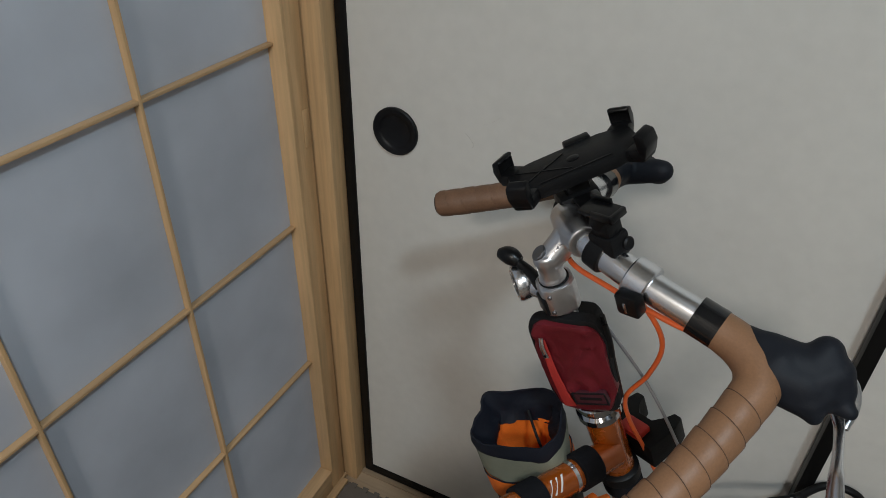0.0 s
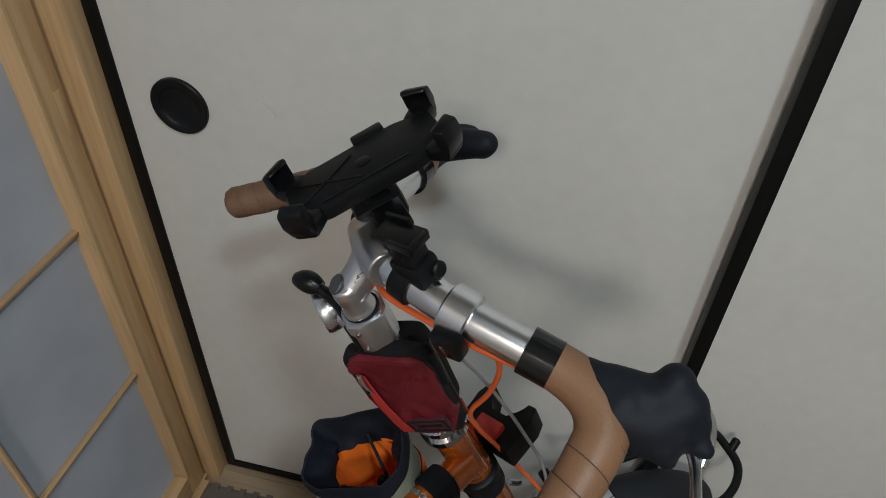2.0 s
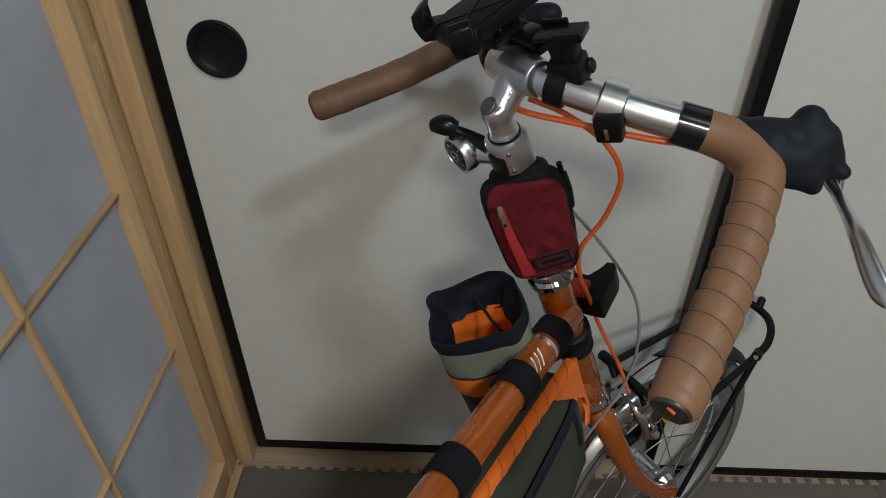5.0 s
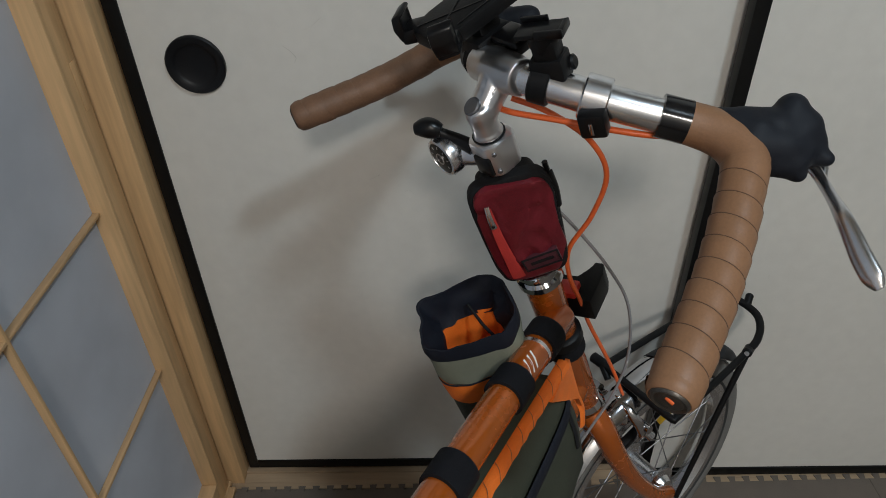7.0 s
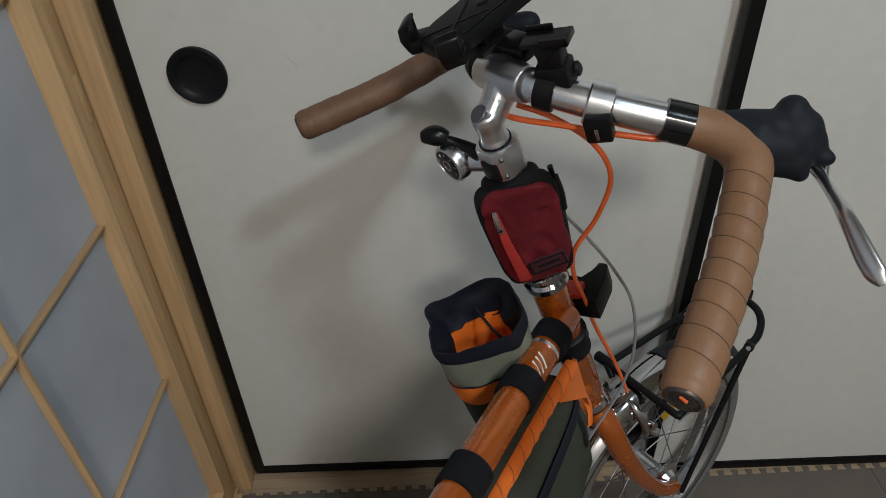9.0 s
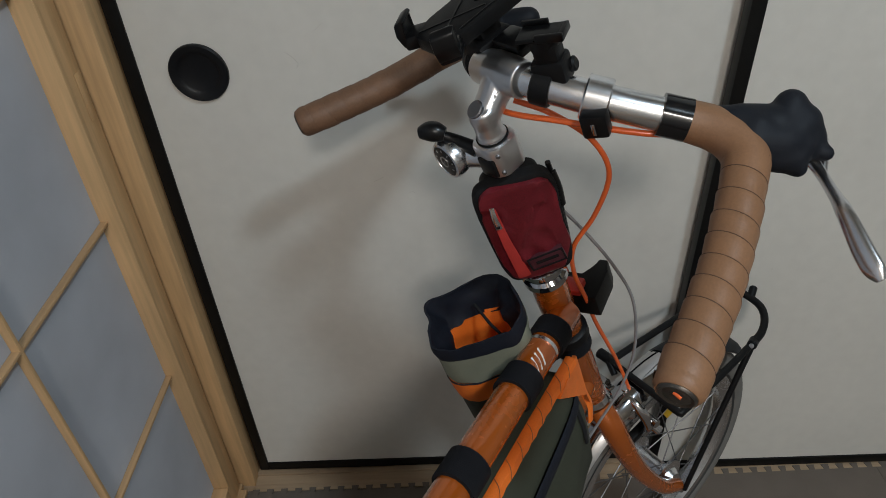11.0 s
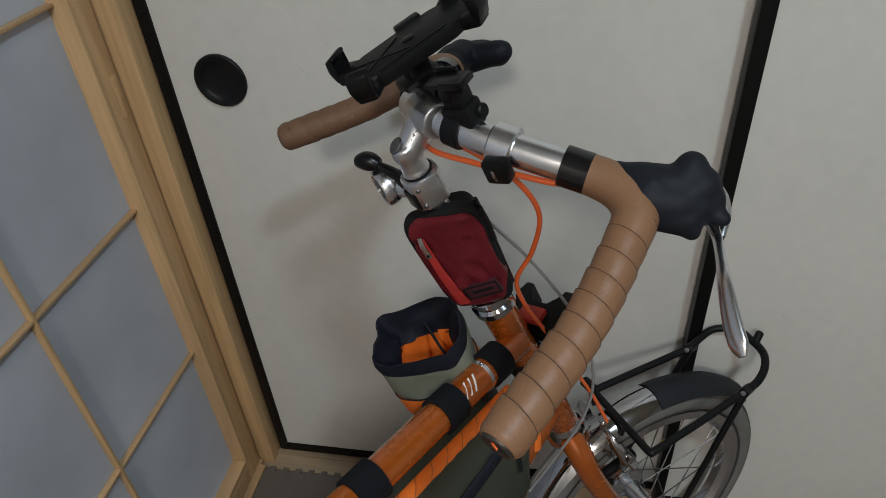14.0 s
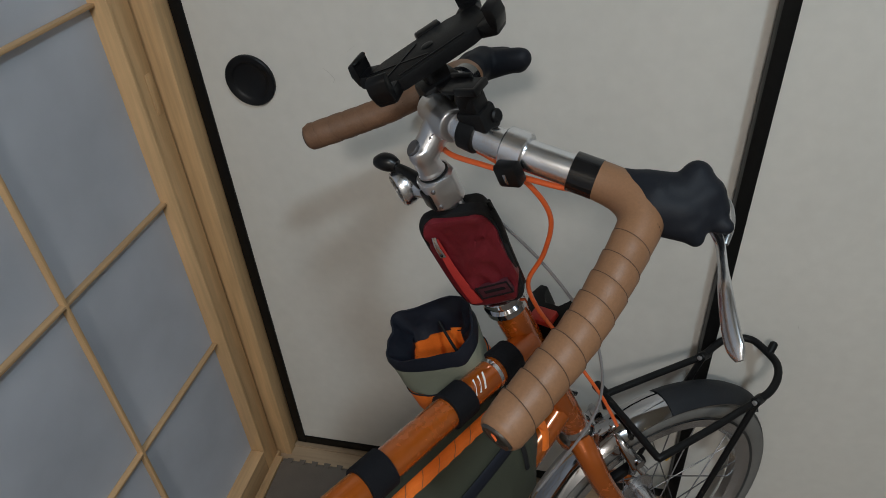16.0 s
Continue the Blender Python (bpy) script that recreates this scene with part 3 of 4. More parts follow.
for name, bar, hand in (("r", right_bar, 1), ("l", left_bar, -1)):
    line = smooth_line(bar, 0.002)
    k0 = min(range(len(line)), key=lambda k: (line[k] - bar[3]).length)
    line = line[k0:]
    part("bar_tape", spiral_tape(line, 0.058, 0.0178, 0.0144, hand) if name == "r" else spiral_tape(line, 0.058, 0.0178, 0.0144, hand, ((-0.02, -0.0008), (0.0, 0.0004), (0.3, 0.0006), (0.7, 0.0004), (1.04, -0.0003))), M["tape_brown"] if name == "r" else M["tape_dark_brown"], handlebar, "brown wound bar tape" if name == "r" else "darker brown bar tape", ST)
    if name == "r":
        part("tape_edge_shade", spiral_tape(line, 0.058, 0.0178, 0.0144, hand, [(-0.030, -0.0008), (-0.022, 0.00105), (0.010, 0.00118), (0.022, 0.0007)]), M["tape_edge_shade"], handlebar, "cut edge of the tape with its shadow line painted dark", ST)
    part("bar_tape_start", tube([line[k] for k in range(0, min(len(line), 44), 4)], lambda u, th, d: 0.0150 + 0.0012 * math.sin(math.pi * u), n=32, step=0.003), M["tape_brown"], handlebar, "smooth brown tape under the hood", ST)
    part("bar_end", tube([line[k] for k in range(28, len(line) - 4, 6)] + [line[-1]], lambda u, th, dd: 0.0150 - 0.0025 * max(0.0, (u - 0.975) / 0.025) ** 2, n=28, step=0.002), M["tape_brown"] if name == "r" else M["tape_dark_brown"], handlebar, "", ST)
    d = (line[0] - bar[2]).normalized()
    part("tape_finish", tube([line[0] - d * 0.017, line[0] + d * 0.003], lambda u, th, dd: 0.0156 + 0.0002 * math.sin(9 * u), n=28), M["gloss_tape"], handlebar, "glossy black finishing tape", ST)
    e = (line[-1] - line[-4]).normalized()
    bm = lathe(bmesh.new(), [(0.0125, -0.004), (0.0118, 0.0006), (0.0105, 0.0018), (0.0085, 0.0010), (0.0070, 0.0016), (0.001, 0.0017)], 28, axis_to(line[-1], line[-1] + e))
    part("bar_plug", bm, M["plug"], handlebar, "metal bar end plug", ST)
    part("plug_mark", tube([line[-1] + e * 0.0017 + V(0.004, 0, 0.003), line[-1] + e * 0.0019 + V(-0.001, 0, 0.005)], 0.0011, n=8, flat=0.4), M["cable_orange"], handlebar, "orange print on the plug", ST)


def ball(bm, p, r):
    bmesh.ops.create_icosphere(bm, subdivisions=2, radius=r, matrix=Matrix.Translation(p))


def limb(bm, a, b, r0, r1):
    """A rounded limb from a to b."""
    rod(bm, a, b, r0, r1, n=20)
    ball(bm, a, r0)
    ball(bm, b, r1)


# stem
bm = lathe(bmesh.new(), [(0.0120, -0.0235), (0.0124, -0.0205), (0.0113, -0.0180), (0.0110, -0.010), (0.0116, -0.006), (0.0120, -0.002), (0.0114, 0.0030), (0.0095, 0.0055)], 32, pose(0.0035, -0.0015, 0))
limb(bm, V(0.0035, -0.001, -0.0035), V(0.002, 0.014, 0.0055), 0.0122, 0.0124)
limb(bm, V(0.002, 0.013, 0.005), V(0, 0.029, 0.015), 0.0124, 0.0148)
lathe(bm, [(0.0136, -0.026), (0.0142, -0.024), (0.0148, -0.018), (0.0160, -0.008), (0.0160, 0.008), (0.0148, 0.018), (0.0142, 0.024), (0.0136, 0.026)], 32, pose(0, 0.029, 0.015, 0, 90, 0))
stem = part("stem", bm, M["alloy_satin"], bike, "forged satin alloy stem", ST)
fuse = stem.modifiers.new("forging", "REMESH")
fuse.mode, fuse.voxel_size, fuse.use_smooth_shade = "VOXEL", 0.0008, True
soften = stem.modifiers.new("soften", "SMOOTH")
soften.factor, soften.iterations = 0.5, 8
part("stem_bolt", lathe(bmesh.new(), [(0.0074, -0.001), (0.0074, 0.0012), (0.0064, 0.0020), (0.001, 0.0016)], 28, ST @ pose(0.0035, -0.0062, 0.0066, 31, 0, 0)), M["spoke"], stem, "dark stem bolt cap")
part("quill_ring", lathe(bmesh.new(), [(0.0112, -0.0245), (0.0134, -0.0240), (0.0134, -0.0222), (0.0112, -0.0218)], 28, ST @ pose(0.0025, -0.0008, 0)), M["plastic_matt"], stem, "thin black spacer ring")

# engraved mark on the stem: plain bars
for k in range(4):
    part("stem_mark", one_box(-0.0012, 0.0012, -0.0022, 0.0022, 0.0, 0.0006, 0, pose(0.0112, 0.004 + 0.0038 * k, 0.0082 + 0.0022 * k, 24, 46, 0)), M["spoke"], stem, "engraved mark", ST)

# shifter on the steerer
shift = part("shifter", prism(bmesh.new(), [(-0.0165, -0.008), (-0.009, -0.017), (0.011, -0.017), (0.0175, -0.009), (0.0170, 0.010), (0.009, 0.016), (-0.009, 0.016), (-0.0165, 0.010)], -0.054, -0.0245, pose(0.002, 0, 0), 0.0035), M["alloy_satin"], bike, "silver thumb shifter clamped round the steerer", ST)
for q in ((0.0160, -0.0100, -0.0310), (0.0160, -0.0100, -0.0480)):
    part("clamp_screw", rod(bmesh.new(), q, V(*q) + V(0.0030, -0.0020, 0), 0.0020, n=10, chamfer=0.0006), M["spoke"], shift, "small clamp screw", ST)
DIAL = V(-0.031, -0.024, -0.040)
FACE = V(0.02, -0.90, 0.06).normalized()
bm = tube([(-0.006, -0.006, -0.042), (-0.018, -0.014, -0.042), tuple(DIAL)], lambda u, th, d: 0.0118 - 0.0015 * math.sin(math.pi * u), n=20, flat=0.95)
lathe(bm, [(0.009, -0.012), (0.0155, -0.008), (0.0176, 0.0), (0.0176, 0.006), (0.0164, 0.0085), (0.0142, 0.0090), (0.0134, 0.0070)], 36, axis_to(DIAL, DIAL + FACE))
part("shifter_body", bm, M["alloy"], shift, "polished round shifter body", ST)
dial = part("shifter_face", lathe(bmesh.new(), [(0.0136, 0.0068), (0.0134, 0.0084), (0.0108, 0.0090), (0.001, 0.0091)], 32, ST @ axis_to(DIAL, DIAL + FACE)), M["plastic"], shift, "black dial face")
for k in range(7):
    a = radians(-120 + 40 * k)
    part("dial_mark", one_box(-0.0004, 0.0004, 0.0094, 0.0116, 0.0084, 0.0094, 0, pose(0, 0, 0, 0, 0, math.degrees(a))), M["alloy_satin"], dial, "fine silver gear mark", ST @ axis_to(DIAL, DIAL + FACE))
part("shifter_ring", lathe(bmesh.new(), [(0.0052, 0.0088), (0.0052, 0.0098), (0.0042, 0.0098), (0.0042, 0.0088)], 28, ST @ axis_to(DIAL, DIAL + FACE), True), M["alloy_satin"], dial, "thin silver ring")
bm = tube([(-0.008, -0.012, -0.034), (-0.018, -0.015, -0.030), (-0.026, -0.018, -0.026), (-0.034, -0.024, -0.019)], lambda u, th, d: 0.0066 - 0.0024 * u, n=16)
sweep(bm, [(-0.032, -0.022, -0.019), (-0.040, -0.028, -0.014), (-0.048, -0.035, -0.013)], lambda u, th, d: 0.0040 + 0.0046 * math.sin(math.pi * (0.12 + 0.8 * u)), n=16, step=0.002)
part("shifter_lever", bm, M["plastic"], shift, "glossy black shift lever", ST)
part("shifter_window", one_box(-0.004, 0.013, -0.0195, -0.013, -0.0515, -0.0335, 0.002, pose(0, 0, 0, 0, 0, 8)), M["plastic"], shift, "black clamp insert", ST)


# brake hoods and levers
def brake_lever(s, horn):
    z = lambda x: 0.115 * x if s < 0 else 0.0
    P = lambda x, y, zz: V(s * x, y, zz + z(x))
    bm = bmesh.new()
    limb(bm, P(0.152, 0.104, -0.053), P(0.165, 0.121, -0.064), 0.0168, 0.0178)
    limb(bm, P(0.157, 0.104, -0.061), P(0.174, 0.119, -0.071), 0.0135, 0.0125)
    limb(bm, P(0.165, 0.121, -0.064), P(0.173, 0.134, -0.072), 0.0170, 0.0130)
    limb(bm, P(0.162, 0.122, -0.062), horn, 0.0170, 0.0120)
    limb(bm, horn + V(s * 0.004, -0.002, -0.004), P(0.174, 0.140, -0.070), 0.0120, 0.0115)
    limb(bm, P(0.160, 0.120, -0.060), (horn + P(0.172, 0.136, -0.070)) / 2, 0.0165, 0.0140)
    limb(bm, P(0.172, 0.132, -0.072), P(0.187, 0.138, -0.078), 0.0105, 0.0062)
    limb(bm, P(0.166, 0.118, -0.070), P(0.180, 0.117, -0.078), 0.0125, 0.0070)
    limb(bm, P(0.128, 0.101, -0.0420), P(0.152, 0.112, -0.051), 0.0122, 0.0165)
    limb(bm, P(0.150, 0.106, -0.056), P(0.170, 0.128, -0.068), 0.0172, 0.0160)
    limb(bm, P(0.165, 0.126, -0.063), (horn + P(0.176, 0.138, -0.072)) / 2, 0.0168, 0.0150)
    limb(bm, P(0.140, 0.108, -0.046), P(0.158, 0.126, -0.056), 0.0150, 0.0165)
    hd = part("brake_hood", bm, M["hood"], bike, "black rubber brake hood", ST)
    rm = hd.modifiers.new("skin", "REMESH")
    rm.mode, rm.voxel_size, rm.use_smooth_shade = "VOXEL", 0.0013, True
    sm = hd.modifiers.new("soften", "SMOOTH")
    sm.factor, sm.iterations = 0.5, 34
    line = [P(0.174, 0.136, -0.082), P(0.186, 0.131, -0.088), P(0.200, 0.121, -0.089), P(0.222, 0.104, -0.090), P(0.244, 0.088, -0.099), P(0.260, 0.079, -0.107)]
    wide = lambda u, th, d: (0.0050 - 0.0010 * math.sin(math.pi * min(1.0, u * 2)) + 0.0022 * max(0.0, min(1.0, (u - 0.4) / 0.4))) * (1 - 0.6 * max(0.0, (u - 0.9) / 0.1) ** 2)
    head = [horn + V(s * 0.008, 0.006, -0.014), P(0.173, 0.149, -0.074), P(0.178, 0.144, -0.086), P(0.187, 0.132, -0.091)]
    part("lever_body", tube(head, lambda u, th, d: 0.0044 + 0.0022 * math.sin(math.pi * u), n=16, step=0.002, flat=0.6), M["alloy"], hd, "bright alloy lever body at the front of the hood", ST)
    part("brake_lever", tube(line, wide, n=18, step=0.002, flat=0.55), M["lever"], hd, "polished metal brake lever", ST)


brake_lever(1, V(0.158, 0.143, -0.049))
brake_lever(-1, V(-0.130, 0.156, -0.045))

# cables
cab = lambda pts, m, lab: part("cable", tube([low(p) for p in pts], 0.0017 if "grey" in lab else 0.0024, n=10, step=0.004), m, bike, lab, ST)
cab([(-0.030, 0.020, -0.016), (0.010, 0.018, -0.013), (0.045, 0.034, -0.020), (0.082, 0.057, -0.0335), (0.104, 0.074, -0.042), (0.122, 0.090, -0.044)], M["cable_orange"], "orange cable housing")
cab([(0.0, 0.030, -0.012), (0.022, 0.044, -0.028), (0.043, 0.060, -0.060), (0.049, 0.064, -0.098), (0.038, 0.048, -0.138), (0.022, 0.026, -0.172), (0.012, 0.024, -0.215), (0.008, 0.030, -0.265), (0.002, 0.036, -0.320), (0.004, 0.046, -0.410), (0.012, 0.046, -0.480)], M["cable_orange"], "orange cable housing")
cab([(-0.020, 0.035, -0.120), (0.005, 0.050, -0.175), (0.032, 0.056, -0.222), (0.048, 0.056, -0.270), (0.050, 0.040, -0.335), (0.046, 0.012, -0.380), (0.040, -0.030, -0.415), (0.034, -0.080, -0.450)], M["cable_grey"], "grey cable housing")
cab([(-0.014, 0.022, -0.200), (-0.020, 0.020, -0.240), (-0.022, 0.010, -0.300)], M["cable_orange"], "orange cable housing")

# front rack over the wheel
AXLE_R, AXLE_L = WHEEL @ V(0.058, 0.038, -0.667), WHEEL @ V(-0.056, 0.038, -0.667)
JOINT_R, JOINT_L = V(0.815, -0.115, 0.452), V(0.749, -0.045, 0.453)
rack = part("front_rack", tube([JOINT_L, (0.683, -0.090, 0.449), (0.622, -0.133, 0.446), (0.616, -0.138, 0.445), (0.622, -0.146, 0.445), (0.682, -0.222, 0.444), (0.687, -0.228, 0.444), (0.694, -0.223, 0.444), (0.755, -0.170, 0.448), JOINT_R], 0.0050, n=12, step=0.004), M["plastic_matt"], bike, "black tubular front rack")
part("rack_hoop", tube([JOINT_L, (0.767, -0.023, 0.457), (0.785, -0.011, 0.462), (0.813, -0.013, 0.466), (0.830, -0.032, 0.466), (0.843, -0.054, 0.464), (0.842, -0.077, 0.460), (0.831, -0.099, 0.455), JOINT_R], 0.0054, n=12), M["plastic_matt"], rack)
for q, r in ((JOINT_R, AXLE_R), (JOINT_L, AXLE_L)):
    part("rack_stay", tube([q, q.lerp(r, 0.92), r], lambda u, th, d: 0.0058 - 0.0012 * u, n=12, flat=0.8), M["plastic_matt"], rack)
    part("stay_bolt", rod(bmesh.new(), q + V(-0.006, -0.009, 0.004), q + V(0.006, 0.009, -0.004), 0.0068, n=12, chamfer=0.0015), M["plastic_matt"], rack)
    part("bolt_head", rod(bmesh.new(), q + V(-0.0055, -0.0085, 0.0035), q + V(-0.0075, -0.0115, 0.0050), 0.0034, n=10, chamfer=0.0006), M["alloy_satin"], rack, "small steel bolt head")
part("rack_end", rod(bmesh.new(), (0.834, -0.038, 0.465), (0.842, -0.023, 0.475), 0.0056, n=12, chamfer=0.0020), M["plastic_matt"], rack)
part("rack_end", rod(bmesh.new(), (0.618, -0.138, 0.445), (0.601, -0.121, 0.447), 0.0075, n=12, chamfer=0.0020), M["plastic_matt"], rack)

# quick-release bag bracket on the head tube
br = thing("bag_bracket", FR_AT(0.28) @ V(0, 0.02, -0.27), "black plastic quick-release bag bracket with red button", "bag bracket")
bm = prism(bmesh.new(), [(-0.032, 0.022), (0.032, 0.022), (0.034, 0.060), (0.030, 0.074), (0.020, 0.074), (0.018, 0.060), (0.012, 0.060), (0.010, 0.050), (-0.010, 0.050), (-0.018, 0.060), (-0.020, 0.074), (-0.030, 0.074), (-0.034, 0.060)], -0.293, -0.262, None, 0.002)
part("bracket_body", bm, M["plastic_matt"], br, "", FR_AT(0.28))
part("release_button", one_box(-0.012, 0.016, 0.023, 0.042, -0.266, -0.255, 0.002), M["red_plastic"], br, "red release button", FR_AT(0.28))
part("bracket_clamp", lathe(bmesh.new(), [(0.0188, -0.305), (0.0225, -0.302), (0.0225, -0.290), (0.0188, -0.287)], 28), M["plastic_matt"], br, "", FR_AT(0.28))

# ---------------------------------------------------------------- on the handlebar
bar_at = lambda x: (smooth_line(right_bar if x >= 0 else left_bar, 0.002))[min(range(len(smooth_line(right_bar if x >= 0 else left_bar, 0.002))), key=lambda k: abs(smooth_line(right_bar if x >= 0 else left_bar, 0.002)[k].x - x))]


def bar_ring(x, half, r, bm=None):
    """A band round the bar at x."""
    p, q = bar_at(x - half), bar_at(x + half)
    return rod(bm or bmesh.new(), p, q, r, n=30, chamfer=0.0012)


# phone holder: a plate with four corner claws
holder = thing("phone_holder", ST @ V(-0.03, 0.037, 0.0), "empty black plastic phone holder with four corner claws", "phone holder")
PH = ST @ pose(-0.026, 0.048, 0.060, 2.0, 3.0, 0) @ Matrix.Diagonal((0.82, 1.0, 0.95, 1.0))
plate = [(-0.016, -0.056), (0.016, -0.056), (0.027, -0.036), (0.028, 0.030), (0.019, 0.056), (-0.019, 0.056), (-0.028, 0.030), (-0.027, -0.036)]
body = part("plate", prism(bmesh.new(), plate, -0.009, 0.004, None, 0.0025), M["plastic_matt"], holder, "", PH)
part("plate_button", lathe(bmesh.new(), [(0.0055, 0.003), (0.0055, 0.0046), (0.004, 0.0054), (0.001, 0.0055)], 24), M["plastic"], body, "", PH)
for ang in (35, -35):
    part("plate_ridge", one_box(-0.0007, 0.0007, -0.028, 0.028, 0.0036, 0.0048, 0, pose(0, -0.028, 0, 0, 0, ang)), M["plastic"], body, "", PH)
part("plate_edge", one_box(0.021, 0.0225, -0.035, 0.028, 0.0036, 0.0052, 0.0005), M["plastic"], body, "", PH)
for sx, sy in ((-1, -1), (1, -1), (-1, 1), (1, 1)):
    c = V(sx * 0.0260, sy * 0.0500, 0)
    turn = pose(c.x, c.y, 0, 0, 0, math.degrees(math.atan2(sy * 0.9, sx * 1.1)))
    bm = bmesh.new()
    box(bm, -0.010, 0.009, -0.0095, 0.0095, -0.009, 0.004, 0.003, turn)
    claw = part("claw", bm, M["plastic"], holder, "glossy black claw", PH)
    prof = [(0.003, -0.003), (0.009, -0.006), (0.0125, 0.006), (0.0105, 0.0165), (0.003, 0.0195), (0.000, 0.017), (0.0050, 0.013), (0.0055, 0.005)]
    bm = bmesh.new()
    prism(bm, prof, -0.0095, 0.0095, turn @ pose(0, 0, 0, 90, 0, 0), 0.0018)
    part("claw_hook", bm, M["plastic"], claw, "", PH)
part("side_clip", one_box(-0.037, -0.026, 0.000, 0.024, -0.004, 0.006, 0.002), M["plastic"], holder, "", PH)
bm = bar_ring(-0.036, 0.008, 0.0172)
part("holder_clamp", bm, M["plastic_matt"], holder, "", ST)
bm = bmesh.new()
box(bm, -0.046, -0.016, 0.026, 0.062, 0.014, 0.034, 0.004)
box(bm, -0.040, -0.020, 0.034, 0.056, 0.032, 0.054, 0.004)
part("holder_neck", bm, M["plastic_matt"], holder, "", ST)
bm = one_box(-0.012, 0.018, 0.036, 0.058, 0.031, 0.037, 0.002)
box(bm, -0.004, 0.010, 0.040, 0.054, 0.020, 0.032, 0.002)
part("holder_lever", bm, M["plastic"], holder, "", ST)

# empty accessory bracket
bracket = thing("accessory_bracket", ST @ bar_at(0.040), "empty black plastic accessory bracket strapped on the bar", "bracket")
part("strap", bar_ring(0.034, 0.0065, 0.0158), M["plastic_matt"], bracket, "", ST)
bm = bmesh.new()
p = bar_at(0.046)
B2 = ST @ Matrix.Translation(p) @ pose(-0.007, 0.001, 0.018, 0, 0, 28) @ Matrix.Scale(0.86, 4)
box(bm, -0.013, 0.017, -0.012, 0.012, -0.016, 0.010, 0.004)
box(bm, -0.008, 0.014, -0.010, 0.010, 0.006, 0.026, 0.004)
sweep(bm, [(-0.002, 0, 0.018), (0.004, 0, 0.026), (0.004, 0, 0.032)], 0.0115, n=18)
part("bracket_base", bm, M["plastic_matt"], bracket, "", B2)
bm = one_box(-0.018, 0.021, -0.011, 0.011, 0.030, 0.0345, 0.0012)
box(bm, -0.018, 0.006, 0.0085, 0.0115, 0.0335, 0.0390, 0.0008)
box(bm, 0.000, 0.024, -0.0125, -0.0095, 0.0300, 0.0375, 0.0008)
box(bm, 0.0195, 0.0240, -0.0125, 0.0080, 0.0300, 0.0365, 0.0008)
part("bracket_plate", bm, M["plastic"], bracket, "", B2)
part("bracket_knob", lathe(bmesh.new(), [(0.0070, 0.0)] + [(0.0066, 0.001), (0.0066, 0.006), (0.0048, 0.0075)], 14, pose(0.014, 0.006, -0.004, 0, 80, 0)), M["plastic_matt"], bracket, "", B2)

# polished clamp with a small black housing
bell = thing("bar_clamp", ST @ bar_at(0.067), "polished alloy ring clamp with small black housing on the bar", "bar clamp")
part("ring", bar_ring(0.0670, 0.0075, 0.0168), M["alloy"], bell, "", ST)
B3 = ST @ Matrix.Translation(bar_at(0.0675)) @ pose(0, 0, 0, 0, 0, 32)
part("housing", one_box(-0.010, 0.010, -0.025, -0.013, -0.016, 0.004, 0.0025), M["plastic"], bell, "black plastic housing", B3)
part("housing_eye", one_box(-0.002, 0.001, -0.0258, -0.0245, -0.012, -0.002, 0.0004), M["chrome"], bell, "small metal contact", B3)

# ---------------------------------------------------------------- bags
# red bag strapped to the steerer
red = thing("stem_bag", ST @ V(0, 0, -0.19), "small burgundy nylon zip bag strapped below the stem", "stem bag")
N_ = V(0.84, -0.55, 0.0).normalized()
W_ = V(0.55, 0.84, 0.0).normalized()
RB = ST @ eye_scale_at(0.15) @ Matrix.Translation((0, 0, -0.119)) @ Matrix((W_, -N_, V(0, 0, 1))).transposed().to_4x4() @ pose(0.000, 0, 0, 4.5, 2.0, 0)


def soft_block(w, d, hgt, round_r, top_r, bulge=0.004, nz=0.0012, seed=0, taper=0.0):
    """A stuffed cloth block: rounded outline, bowed faces and small creases."""
    bm = bmesh.new()
    nu, nv = 14, 30
    def outline(k):
        th = 2 * math.pi * k / 60
        c, s = math.cos(th), math.sin(th)
        e = 2 / 5.5
        return (abs(c) ** e * math.copysign(1, c) * w / 2, abs(s) ** e * math.copysign(1, s) * hgt / 2)
    pts = [outline(k) for k in range(60)]
    rows = []
    prof = [(-0.5, 0.80), (-0.48, 0.92), (-0.40, 0.985), (-0.2, 1.0), (0.2, 1.0), (0.40, 0.985), (0.48, 0.92), (0.5, 0.80)]
    for y, sc in prof:
        ring = []
        for x, z in pts:
            tx = 1 + taper * z / hgt
            v = V(x * sc * tx, y * d, z * (1 - (1 - sc) * w / hgt))
            n = noise.noise_vector(v * 45 + V(seed, 0, 0)) * nz
            ring.append(bm.verts.new(v + n))
        rows.append(ring)
    for a, b in zip(rows, rows[1:]):
        for k in range(60):
            bm.faces.new((a[k], a[(k + 1) % 60], b[(k + 1) % 60], b[k]))
    for ring, sgn in ((rows[0], -1), (rows[-1], 1)):
        prev = ring
        y0 = ring[0].co.y
        for j in range(1, 6):
            f = 1 - j / 6
            cur = []
            for v in ring:
                q = V(v.co.x * f, y0 + sgn * bulge * (1 - f * f), v.co.z * f)
                q += noise.noise_vector(q * 60 + V(seed + 3, 0, 0)) * nz * 1.4
                cur.append(bm.verts.new(q))
            for k in range(60):
                bm.faces.new((prev[k], prev[(k + 1) % 60], cur[(k + 1) % 60], cur[k]))
            prev = cur
        bm.faces.new(prev)
    return bm


